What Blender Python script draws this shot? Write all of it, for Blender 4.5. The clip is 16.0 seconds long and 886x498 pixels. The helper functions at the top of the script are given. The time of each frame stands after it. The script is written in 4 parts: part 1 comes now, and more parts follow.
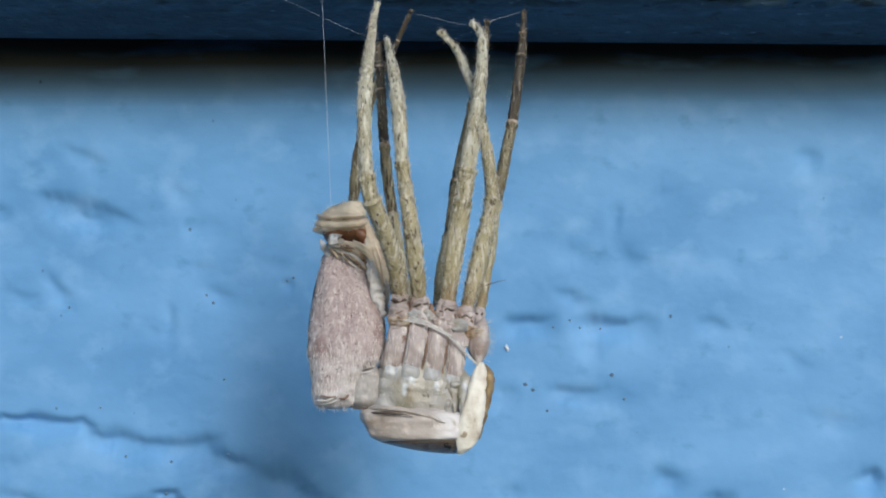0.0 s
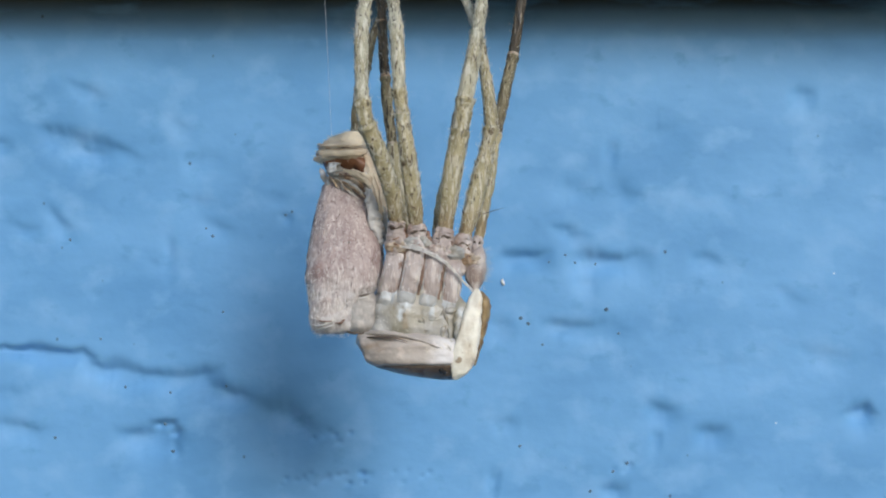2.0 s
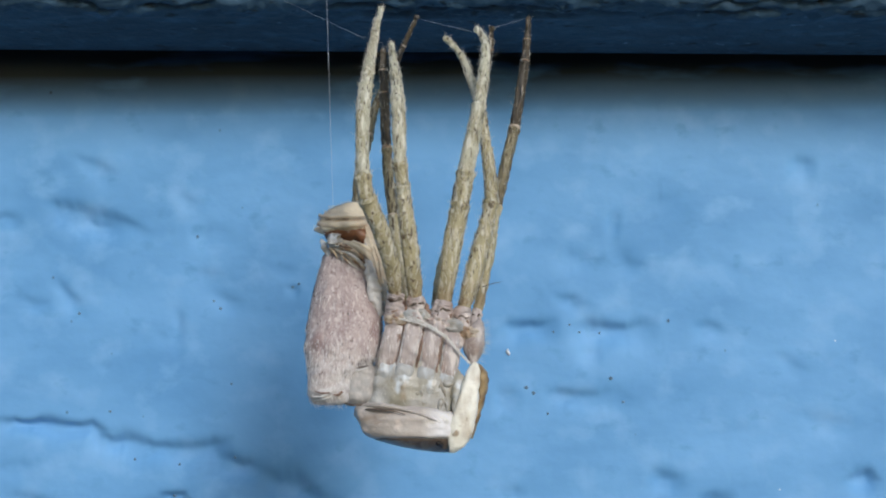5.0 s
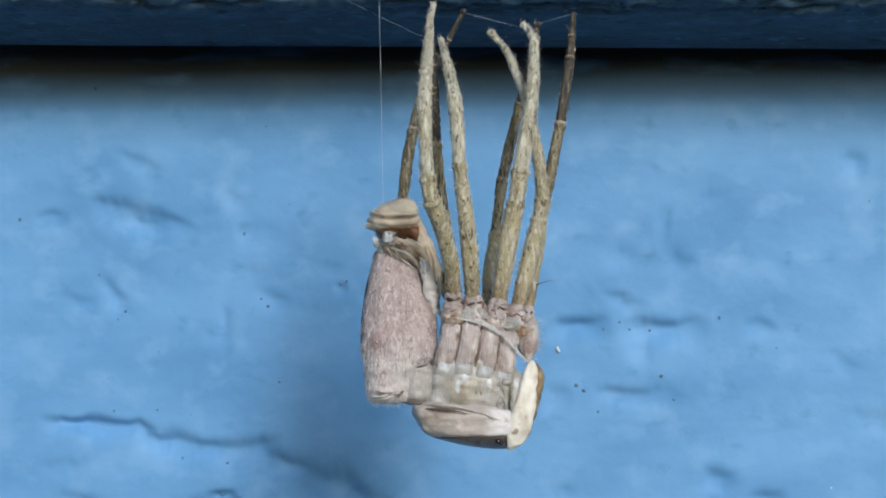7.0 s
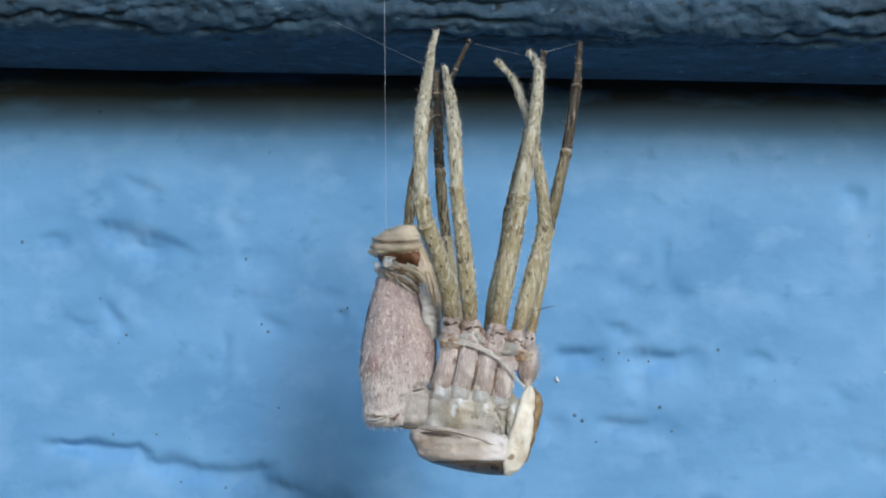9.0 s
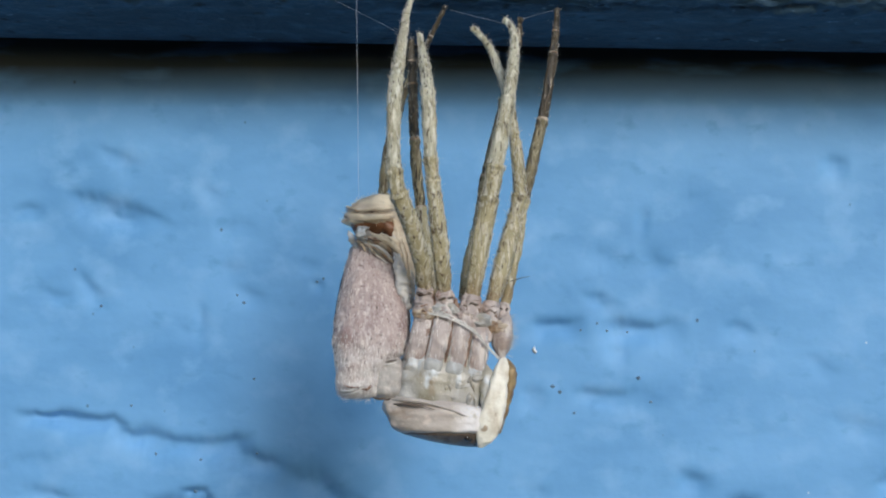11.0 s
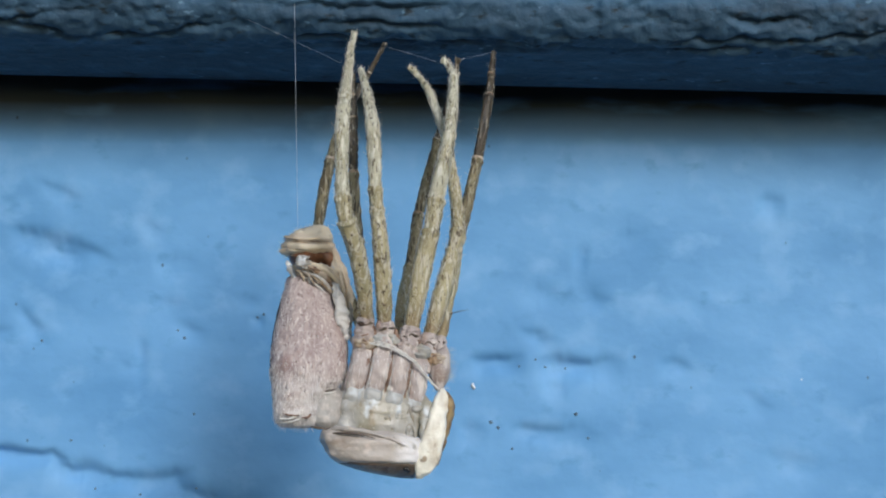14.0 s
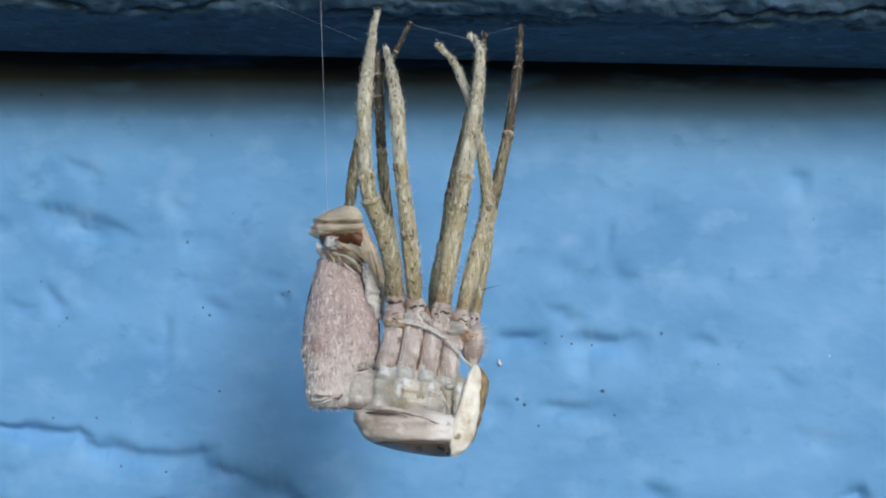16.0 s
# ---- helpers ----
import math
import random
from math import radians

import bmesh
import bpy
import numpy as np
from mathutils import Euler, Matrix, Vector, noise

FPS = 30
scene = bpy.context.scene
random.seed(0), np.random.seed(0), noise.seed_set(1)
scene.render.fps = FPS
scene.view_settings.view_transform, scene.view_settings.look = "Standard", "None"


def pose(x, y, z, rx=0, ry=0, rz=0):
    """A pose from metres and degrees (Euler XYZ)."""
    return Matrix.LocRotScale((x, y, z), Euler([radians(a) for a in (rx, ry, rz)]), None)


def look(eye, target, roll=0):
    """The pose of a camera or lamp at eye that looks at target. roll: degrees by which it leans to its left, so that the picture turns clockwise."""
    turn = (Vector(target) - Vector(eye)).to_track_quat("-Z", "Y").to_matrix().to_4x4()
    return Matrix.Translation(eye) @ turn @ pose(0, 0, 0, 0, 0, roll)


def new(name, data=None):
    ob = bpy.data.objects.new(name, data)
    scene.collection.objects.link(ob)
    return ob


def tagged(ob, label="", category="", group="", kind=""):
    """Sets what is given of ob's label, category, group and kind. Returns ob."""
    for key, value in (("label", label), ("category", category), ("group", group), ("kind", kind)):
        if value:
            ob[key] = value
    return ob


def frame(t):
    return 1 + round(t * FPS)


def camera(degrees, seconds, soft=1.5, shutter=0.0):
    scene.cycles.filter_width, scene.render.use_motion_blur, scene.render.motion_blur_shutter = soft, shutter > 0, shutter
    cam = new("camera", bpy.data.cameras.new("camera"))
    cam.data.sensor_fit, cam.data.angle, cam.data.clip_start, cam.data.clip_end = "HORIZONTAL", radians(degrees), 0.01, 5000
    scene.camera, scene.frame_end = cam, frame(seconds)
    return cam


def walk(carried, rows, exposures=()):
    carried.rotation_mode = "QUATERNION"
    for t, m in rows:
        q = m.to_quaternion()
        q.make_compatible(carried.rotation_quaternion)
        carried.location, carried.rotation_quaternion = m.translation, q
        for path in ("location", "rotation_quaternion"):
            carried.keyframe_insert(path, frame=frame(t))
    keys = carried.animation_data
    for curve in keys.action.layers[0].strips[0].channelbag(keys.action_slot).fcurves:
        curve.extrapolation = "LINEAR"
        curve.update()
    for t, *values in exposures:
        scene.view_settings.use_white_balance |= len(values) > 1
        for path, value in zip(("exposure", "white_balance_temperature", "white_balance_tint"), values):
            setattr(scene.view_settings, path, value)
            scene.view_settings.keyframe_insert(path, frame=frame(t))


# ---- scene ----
import itertools

MM = 0.001

# ---- camera and its way ----
cam = camera(30, 16.0, soft=2.0)
PATH = [
    (0, look((0.00147, -0.10804, -0.01001), (0.00115, -0.00846, -0.00094), -0.34)),
    (0.5, look((-0.00145, -0.10969, -0.00940), (-0.00254, -0.01010, -0.00040), -0.26)),
    (1, look((-0.00043, -0.10961, -0.01045), (-0.00072, -0.00995, -0.00226), -0.11)),
    (1.5, look((0.00194, -0.10959, -0.01144), (0.00152, -0.00994, -0.00310), 0.11)),
    (2, look((0.00195, -0.10885, -0.01300), (0.00136, -0.00915, -0.00520), 0.01)),
    (2.5, look((0.00135, -0.10890, -0.01215), (0.00071, -0.00919, -0.00455), -0.10)),
    (3, look((0.00215, -0.10916, -0.01151), (0.00150, -0.00951, -0.00317), -0.03)),
    (3.5, look((0.00084, -0.10981, -0.01004), (0.00082, -0.01018, -0.00145), -0.42)),
    (3.7, look((0.00143, -0.11038, -0.01054), (0.00144, -0.01087, -0.00065), -0.41)),
    (5.8, look((-0.00035, -0.11032, -0.00946), (-0.00040, -0.01067, -0.00117), -0.51)),
    (6, look((-0.00092, -0.10995, -0.00825), (-0.00083, -0.01021, -0.00107), -0.38)),
    (6.5, look((-0.00223, -0.10988, -0.00857), (-0.00189, -0.01019, -0.00079), -0.51)),
    (7, look((-0.00221, -0.10963, -0.00858), (-0.00228, -0.00994, -0.00070), -0.55)),
    (7.5, look((-0.00152, -0.11009, -0.00763), (-0.00149, -0.01038, -0.00014), -0.18)),
    (8, look((-0.00208, -0.11023, -0.00736), (-0.00229, -0.01059, 0.00117), 0.02)),
    (8.5, look((-0.00152, -0.11018, -0.00694), (-0.00208, -0.01048, 0.00083), 0.17)),
    (9, look((-0.00257, -0.11005, -0.00770), (-0.00237, -0.01043, 0.00106), 0.26)),
    (9.5, look((-0.00111, -0.11006, -0.00672), (-0.00102, -0.01034, 0.00083), 0.27)),
    (10, look((-0.00169, -0.11007, -0.00743), (-0.00085, -0.01040, 0.00076), 0.07)),
    (10.2, look((-0.00064, -0.10949, -0.00820), (-0.00058, -0.00985, 0.00021), 0.17)),
    (12.3, look((0.00009, -0.10863, -0.01097), (-0.00063, -0.00915, -0.00080), 0.23)),
    (12.5, look((0.00019, -0.10852, -0.01108), (-0.00021, -0.00899, -0.00143), 0.15)),
    (13, look((-0.00095, -0.10870, -0.01113), (-0.00128, -0.00914, -0.00168), 0.25)),
    (13.5, look((-0.00089, -0.10902, -0.01187), (-0.00166, -0.00945, -0.00273), 0.32)),
    (14, look((0.00202, -0.10989, -0.00929), (0.00308, -0.01046, 0.00133), 0.35)),
    (14.5, look((0.00236, -0.11007, -0.00987), (0.00336, -0.01064, 0.00076), 0.35)),
    (15, look((0.00175, -0.10971, -0.01029), (0.00234, -0.01031, 0.00061), 0.27)),
    (15.5, look((0.00171, -0.10940, -0.00900), (0.00167, -0.00981, 0.00006), 0.47)),
    (16, look((0.00129, -0.10939, -0.00951), (0.00147, -0.00984, -0.00007), 0.29)),
]
walk(cam, PATH, [(0, 0.36, 6270, 10), (16, 0.36, 6270, 10)])

# ---- sky and light: hazy low sun from the front and right ----
world = bpy.data.worlds.new("overcast_sky")
scene.world = world
world.use_nodes = True
wn = world.node_tree.nodes
sky = wn.new("ShaderNodeTexSky")
sky.sky_type = "NISHITA"
sky.sun_disc = False
sky.sun_elevation = radians(22)
sky.sun_rotation = radians(158)
wn["Background"].inputs["Strength"].default_value = 0.092
world.node_tree.links.new(sky.outputs[0], wn["Background"].inputs["Color"])

sun_data = bpy.data.lights.new("overcast_sun", "SUN")
sun_data.energy = 1.5
sun_data.angle = radians(18)
sun_data.color = (1.0, 0.97, 0.93)
sun = new("overcast_sun", sun_data)
sun.matrix_world = look((0.039, -0.1, 0.045), (0, 0, 0))


# ---- materials ----
def ramp_mix(nt, fac, a, b):
    m = nt.nodes.new("ShaderNodeMix")
    m.data_type = "RGBA"
    nt.links.new(fac, m.inputs["Factor"])
    for slot, v in ((6, a), (7, b)):
        if isinstance(v, tuple):
            m.inputs[slot].default_value = (*v, 1)
        else:
            nt.links.new(v, m.inputs[slot])
    return m.outputs[2]


def noise_fac(nt, coord, scale, lo, hi, stretch=(1, 1, 1), detail=4, kind="noise"):
    """A 0..1 factor from a noise of that many cells a metre, cut between lo and hi."""
    mp = nt.nodes.new("ShaderNodeMapping")
    mp.inputs["Scale"].default_value = [scale * s for s in stretch]
    nt.links.new(coord, mp.inputs["Vector"])
    if kind == "voronoi":
        tx = nt.nodes.new("ShaderNodeTexVoronoi")
        tx.inputs["Scale"].default_value = 1
        out = tx.outputs["Distance"]
    else:
        tx = nt.nodes.new("ShaderNodeTexNoise")
        tx.inputs["Scale"].default_value = 1
        tx.inputs["Detail"].default_value = detail
        out = tx.outputs[0]
    nt.links.new(mp.outputs[0], tx.inputs["Vector"])
    mr = nt.nodes.new("ShaderNodeMapRange")
    mr.inputs["From Min"].default_value, mr.inputs["From Max"].default_value = lo, hi
    nt.links.new(out, mr.inputs["Value"])
    return mr.outputs[0]


def material(name, base, layers, rough=0.6, bump=(), translucent=0.0, spec=0.4, tint_band=None):
    """layers: (colour, scale, lo, hi, stretch, kind); bump: (scale, height in mm, stretch)."""
    mat = bpy.data.materials.new(name)
    mat.use_nodes = True
    nt = mat.node_tree
    bsdf = nt.nodes["Principled BSDF"]
    coord = nt.nodes.new("ShaderNodeTexCoord").outputs["Object"]
    col = base
    for c, scale, lo, hi, stretch, kind in layers:
        col = ramp_mix(nt, noise_fac(nt, coord, scale, lo, hi, stretch, 5, kind), col, c)
    if tint_band:
        # a ragged tint between two levels (mm): grime, skin tones, painted shade and light
        z0, z1, tint, cells, lo, hi, axis = tint_band
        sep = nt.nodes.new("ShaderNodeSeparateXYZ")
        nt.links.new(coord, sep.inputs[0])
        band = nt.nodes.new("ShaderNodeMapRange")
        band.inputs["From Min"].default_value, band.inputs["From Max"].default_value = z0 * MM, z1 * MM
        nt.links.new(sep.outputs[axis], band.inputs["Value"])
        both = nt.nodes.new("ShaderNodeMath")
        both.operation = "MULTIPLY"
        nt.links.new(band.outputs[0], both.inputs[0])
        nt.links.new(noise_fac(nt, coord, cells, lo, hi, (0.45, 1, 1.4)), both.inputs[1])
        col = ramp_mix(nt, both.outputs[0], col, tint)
    if isinstance(col, tuple):
        bsdf.inputs["Base Color"].default_value = (*col, 1)
    else:
        nt.links.new(col, bsdf.inputs["Base Color"])
    bsdf.inputs["Roughness"].default_value = rough
    bsdf.inputs["Specular IOR Level"].default_value = spec
    normal = None
    for scale, height, stretch in bump:
        b = nt.nodes.new("ShaderNodeBump")
        b.inputs["Distance"].default_value = height * MM
        nt.links.new(noise_fac(nt, coord, scale, 0.2, 0.8, stretch), b.inputs["Height"])
        if normal:
            nt.links.new(normal, b.inputs["Normal"])
        normal = b.outputs[0]
    if normal:
        nt.links.new(normal, bsdf.inputs["Normal"])
    if translucent:
        tl = nt.nodes.new("ShaderNodeBsdfTranslucent")
        if isinstance(col, tuple):
            tl.inputs["Color"].default_value = (*col, 1)
        else:
            nt.links.new(col, tl.inputs["Color"])
        mx = nt.nodes.new("ShaderNodeMixShader")
        mx.inputs[0].default_value = translucent
        nt.links.new(bsdf.outputs[0], mx.inputs[1])
        nt.links.new(tl.outputs[0], mx.inputs[2])
        nt.links.new(mx.outputs[0], nt.nodes["Material Output"].inputs["Surface"])
    return mat


I3 = (1, 1, 1)
# the band near the top edge is grime plus painted overhang shade
M_PAINT = material("blue_paint", (0.163, 0.395, 0.718), [
    ((0.118, 0.32, 0.615), 150, 0.40, 0.66, (0.7, 1, 1.3), "noise"),
    ((0.222, 0.46, 0.775), 330, 0.52, 0.80, (1, 1, 1.2), "noise"),
    ((0.105, 0.30, 0.57), 600, 0.60, 0.80, (0.8, 1, 1.1), "noise"),
    ((0.06, 0.12, 0.21), 300, 0.05, 0.02, (1.3, 1, 1), "voronoi"),
    ((0.50, 0.66, 0.80), 230, 0.022, 0.010, I3, "voronoi")],
    rough=0.55, spec=0.2, bump=[(400, 0.035, (0.6, 1, 1)), (2500, 0.006, I3)], tint_band=(9.4, 12.3, (0.042, 0.052, 0.050), 260, 0.12, 0.46, "Z"))
# dirty paint, darkened for the underside's shade; top band paints the sunlit front lighter
M_PAINT_OLD_SHADED = material("weathered_shaded_paint", (0.040, 0.088, 0.145), [
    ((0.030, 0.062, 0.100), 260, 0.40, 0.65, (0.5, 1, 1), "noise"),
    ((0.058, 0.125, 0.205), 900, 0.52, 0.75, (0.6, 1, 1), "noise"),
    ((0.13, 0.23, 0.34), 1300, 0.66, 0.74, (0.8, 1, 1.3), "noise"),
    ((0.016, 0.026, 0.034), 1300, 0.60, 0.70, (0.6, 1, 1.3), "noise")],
    rough=0.6, spec=0.2, bump=[(1300, 0.10, (0.9, 1, 1)), (3600, 0.04, I3)], tint_band=(15.6, 17.6, (0.12, 0.29, 0.50), 520, 0.30, 0.62, "Z"))
M_BACKING = material("dark_sheathing", (0.03, 0.03, 0.035), [((0.05, 0.05, 0.05), 100, 0.4, 0.6, I3, "noise")], rough=0.9)
M_LEG = material("tan_leg_skin", (0.47, 0.422, 0.262), [
    ((0.32, 0.285, 0.165), 800, 0.44, 0.64, (1.2, 1.2, 0.6), "noise"),
    ((0.70, 0.68, 0.56), 3600, 0.50, 0.66, (1.4, 1.4, 0.3), "noise"),
    ((0.12, 0.09, 0.055), 4200, 0.59, 0.655, (1.2, 1.2, 0.4), "noise")],
    rough=0.45, bump=[(4200, 0.06, (1.4, 1.4, 0.4)), (12000, 0.015, I3)], translucent=0.14, tint_band=(-2.6, -5.0, (0.29, 0.20, 0.11), 1500, 0.22, 0.62, "Z"))
M_LEG_PALE = material("pale_leg_skin", (0.56, 0.55, 0.42), [
    ((0.38, 0.35, 0.23), 1100, 0.44, 0.62, (1.2, 1.2, 0.6), "noise"),
    ((0.78, 0.77, 0.66), 3200, 0.50, 0.64, (1.5, 1.5, 0.2), "noise"),
    ((0.13, 0.11, 0.07), 4200, 0.60, 0.66, (1.3, 1.3, 0.25), "noise")],
    rough=0.45, bump=[(4200, 0.08, (1.4, 1.4, 0.4)), (12000, 0.015, I3)], translucent=0.14)
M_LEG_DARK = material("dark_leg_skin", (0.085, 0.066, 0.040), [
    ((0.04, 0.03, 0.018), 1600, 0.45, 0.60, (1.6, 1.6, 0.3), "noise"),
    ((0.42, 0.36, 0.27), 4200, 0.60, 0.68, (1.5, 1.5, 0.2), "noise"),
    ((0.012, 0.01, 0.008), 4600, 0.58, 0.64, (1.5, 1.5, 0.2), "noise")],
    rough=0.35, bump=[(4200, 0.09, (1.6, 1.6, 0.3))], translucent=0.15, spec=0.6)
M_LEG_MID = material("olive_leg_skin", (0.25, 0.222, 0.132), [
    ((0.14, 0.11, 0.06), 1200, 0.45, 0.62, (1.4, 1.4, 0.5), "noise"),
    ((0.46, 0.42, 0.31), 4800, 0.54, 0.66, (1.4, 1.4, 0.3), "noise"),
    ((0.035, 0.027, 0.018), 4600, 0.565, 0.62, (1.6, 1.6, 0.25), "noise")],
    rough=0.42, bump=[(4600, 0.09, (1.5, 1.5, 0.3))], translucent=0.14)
M_JOINT = material("pale_joint_skin", (0.60, 0.52, 0.42), [((0.36, 0.25, 0.16), 1700, 0.44, 0.56, I3, "noise"), ((0.13, 0.075, 0.05), 2600, 0.58, 0.66, (1, 1, 1.6), "noise")],
                   rough=0.4, bump=[(3000, 0.05, I3)], translucent=0.2)
M_ABDOMEN = material("pink_abdomen_skin", (0.50, 0.415, 0.395), [
    ((0.45, 0.365, 0.35), 420, 0.45, 0.62, (1, 1, 0.7), "noise"),
    ((0.66, 0.59, 0.565), 4200, 0.52, 0.66, (1.4, 1.4, 0.22), "noise"),
    ((0.24, 0.165, 0.16), 6500, 0.60, 0.68, (1.1, 1.1, 0.6), "noise"),
    ((0.36, 0.265, 0.255), 1100, 0.51, 0.68, (1.2, 1, 0.5), "noise")],
    rough=0.6, bump=[(5200, 0.07, (1, 1, 0.6)), (1500, 0.08, (1, 1, 0.8))], translucent=0.1, tint_band=(-6.6, -8.6, (0.68, 0.65, 0.63), 1400, 0.25, 0.55, "Z"))
M_CAP = material("beige_folded_skin", (0.82, 0.72, 0.55), [
    ((0.62, 0.49, 0.35), 600, 0.45, 0.65, (0.6, 0.6, 1.6), "noise"),
    ((0.78, 0.68, 0.54), 900, 0.55, 0.72, (0.6, 0.6, 1.8), "noise")],
    rough=0.45, bump=[(1500, 0.06, (0.5, 0.5, 2)), (5000, 0.015, I3)], translucent=0.15)
M_RUST = material("red_brown_skin", (0.31, 0.145, 0.07), [((0.11, 0.045, 0.025), 700, 0.42, 0.62, I3, "noise")],
                  rough=0.4, bump=[(1500, 0.06, I3)], translucent=0.15)
M_WHITE = material("whitish_membrane", (0.80, 0.79, 0.765), [
    ((0.60, 0.53, 0.47), 900, 0.50, 0.70, I3, "noise"), ((0.85, 0.82, 0.80), 2200, 0.55, 0.7, I3, "noise")],
    rough=0.4, bump=[(2500, 0.06, I3)], translucent=0.25)
M_FROST = material("frosty_membrane", (0.55, 0.56, 0.55), [
    ((0.40, 0.36, 0.29), 900, 0.48, 0.66, I3, "noise"), ((0.77, 0.81, 0.84), 1900, 0.53, 0.68, (1, 1, 0.6), "noise")],
    rough=0.3, bump=[(2200, 0.08, I3)], translucent=0.3, spec=0.6)
M_MEMBRANE = material("milky_membrane", (0.42, 0.395, 0.325), [
    ((0.30, 0.28, 0.205), 520, 0.50, 0.66, (1, 1, 0.6), "noise"),
    ((0.58, 0.575, 0.555), 620, 0.48, 0.64, (1, 1, 0.7), "noise"),
    ((0.71, 0.755, 0.78), 1300, 0.56, 0.70, (1, 1, 0.6), "noise"),
    ((0.34, 0.29, 0.21), 1500, 0.63, 0.74, (1, 1, 0.5), "noise")],
    rough=0.3, bump=[(1000, 0.09, (1, 1, 0.6)), (4000, 0.02, I3)], translucent=0.2, spec=0.6)
M_RIB = material("pink_plate_skin", (0.495, 0.43, 0.41), [
    ((0.40, 0.31, 0.27), 800, 0.47, 0.62, (1, 1, 0.5), "noise"),
    ((0.74, 0.68, 0.645), 1900, 0.50, 0.64, (1, 1, 0.4), "noise"),
    ((0.22, 0.135, 0.10), 2000, 0.63, 0.70, (1, 1, 0.5), "noise")],
    rough=0.4, bump=[(1800, 0.08, (1.2, 1.2, 0.4))], translucent=0.18)
M_SHELL = material("tan_shell", (0.445, 0.405, 0.37), [
    ((0.55, 0.50, 0.465), 320, 0.45, 0.62, (0.7, 1, 1.3), "noise"),
    ((0.34, 0.275, 0.225), 800, 0.53, 0.72, (0.6, 1, 1.4), "noise"),
    ((0.60, 0.53, 0.48), 2600, 0.55, 0.70, (0.7, 1, 1), "noise")],
    rough=0.4, bump=[(900, 0.06, (0.6, 1, 1)), (4000, 0.02, I3)], translucent=0.08, tint_band=(-0.1, 1.0, (0.80, 0.79, 0.80), 1200, 0.28, 0.52, "X"))
M_GROOVE = material("brown_skin", (0.25, 0.16, 0.115), [((0.13, 0.08, 0.055), 1500, 0.45, 0.65, I3, "noise")], rough=0.5, bump=[(2500, 0.05, I3)])
M_WAIST = material("pale_pink_skin", (0.50, 0.49, 0.475), [((0.41, 0.38, 0.355), 500, 0.45, 0.65, I3, "noise"), ((0.64, 0.60, 0.57), 2600, 0.52, 0.68, I3, "noise")],
                   rough=0.45, bump=[(2200, 0.05, I3)], translucent=0.15)
M_BROWN = material("dark_brown_shell", (0.115, 0.090, 0.070), [((0.20, 0.16, 0.125), 600, 0.48, 0.66, I3, "noise"), ((0.05, 0.03, 0.02), 1400, 0.55, 0.68, I3, "noise")],
                   rough=0.35, bump=[(2000, 0.05, I3)])
M_AMBER = material("amber_shell", (0.40, 0.30, 0.16), [((0.20, 0.125, 0.06), 900, 0.45, 0.62, I3, "noise")],
                   rough=0.35, bump=[(1800, 0.06, I3)], translucent=0.15)
M_CREAM = material("cream_shell", (0.90, 0.88, 0.78), [
    ((0.58, 0.51, 0.40), 700, 0.52, 0.68, (1.3, 1, 0.7), "noise"),
    ((0.46, 0.38, 0.28), 1800, 0.64, 0.72, I3, "noise")],
    rough=0.4, bump=[(1400, 0.09, I3)], translucent=0.1)
M_EYE = material("black_eye", (0.012, 0.01, 0.01), [], rough=0.12, spec=0.6)
M_HAIR = material("pale_hair", (0.80, 0.76, 0.65), [], rough=0.5)
M_HAIR_WHITE = material("white_hair", (0.88, 0.86, 0.85), [], rough=0.5)
M_BRISTLE = material("dark_bristle", (0.05, 0.04, 0.03), [], rough=0.4)
M_SILK = material("silk", (0.90, 0.95, 1.0), [], rough=0.22, translucent=0.35, spec=0.9)


# ---- mesh helpers; all part shapes are drawn in millimetres ----
def mesh_from(name, verts, faces, mat, smooth=True):
    me = bpy.data.meshes.new(name)
    me.from_pydata([tuple(v) for v in verts], [], faces)
    me.materials.append(mat)
    me.shade_smooth() if smooth else None
    me.update()
    return me


def part(name, geo, mat, parent, label="", kind="", smooth=True):
    verts, faces = geo
    ob = new(name, mesh_from(name, [Vector(v) * MM for v in verts], faces, mat, smooth))
    ob.parent = parent
    return tagged(ob, label=label, kind=kind)


def spline(pts, steps):
    """Catmull-Rom through rows of numbers."""
    p = np.array(pts, float)
    q = np.vstack([2 * p[0] - p[1], p, 2 * p[-1] - p[-2]])
    out = []
    for i in range(1, len(q) - 2):
        for k in range(steps):
            t = k / steps
            a, b, c, d = q[i - 1], q[i], q[i + 1], q[i + 2]
            out.append(0.5 * (2 * b + (c - a) * t + (2 * a - 5 * b + 4 * c - d) * t * t + (3 * b - a - 3 * c + d) * t ** 3))
    out.append(p[-1])
    return np.array(out)


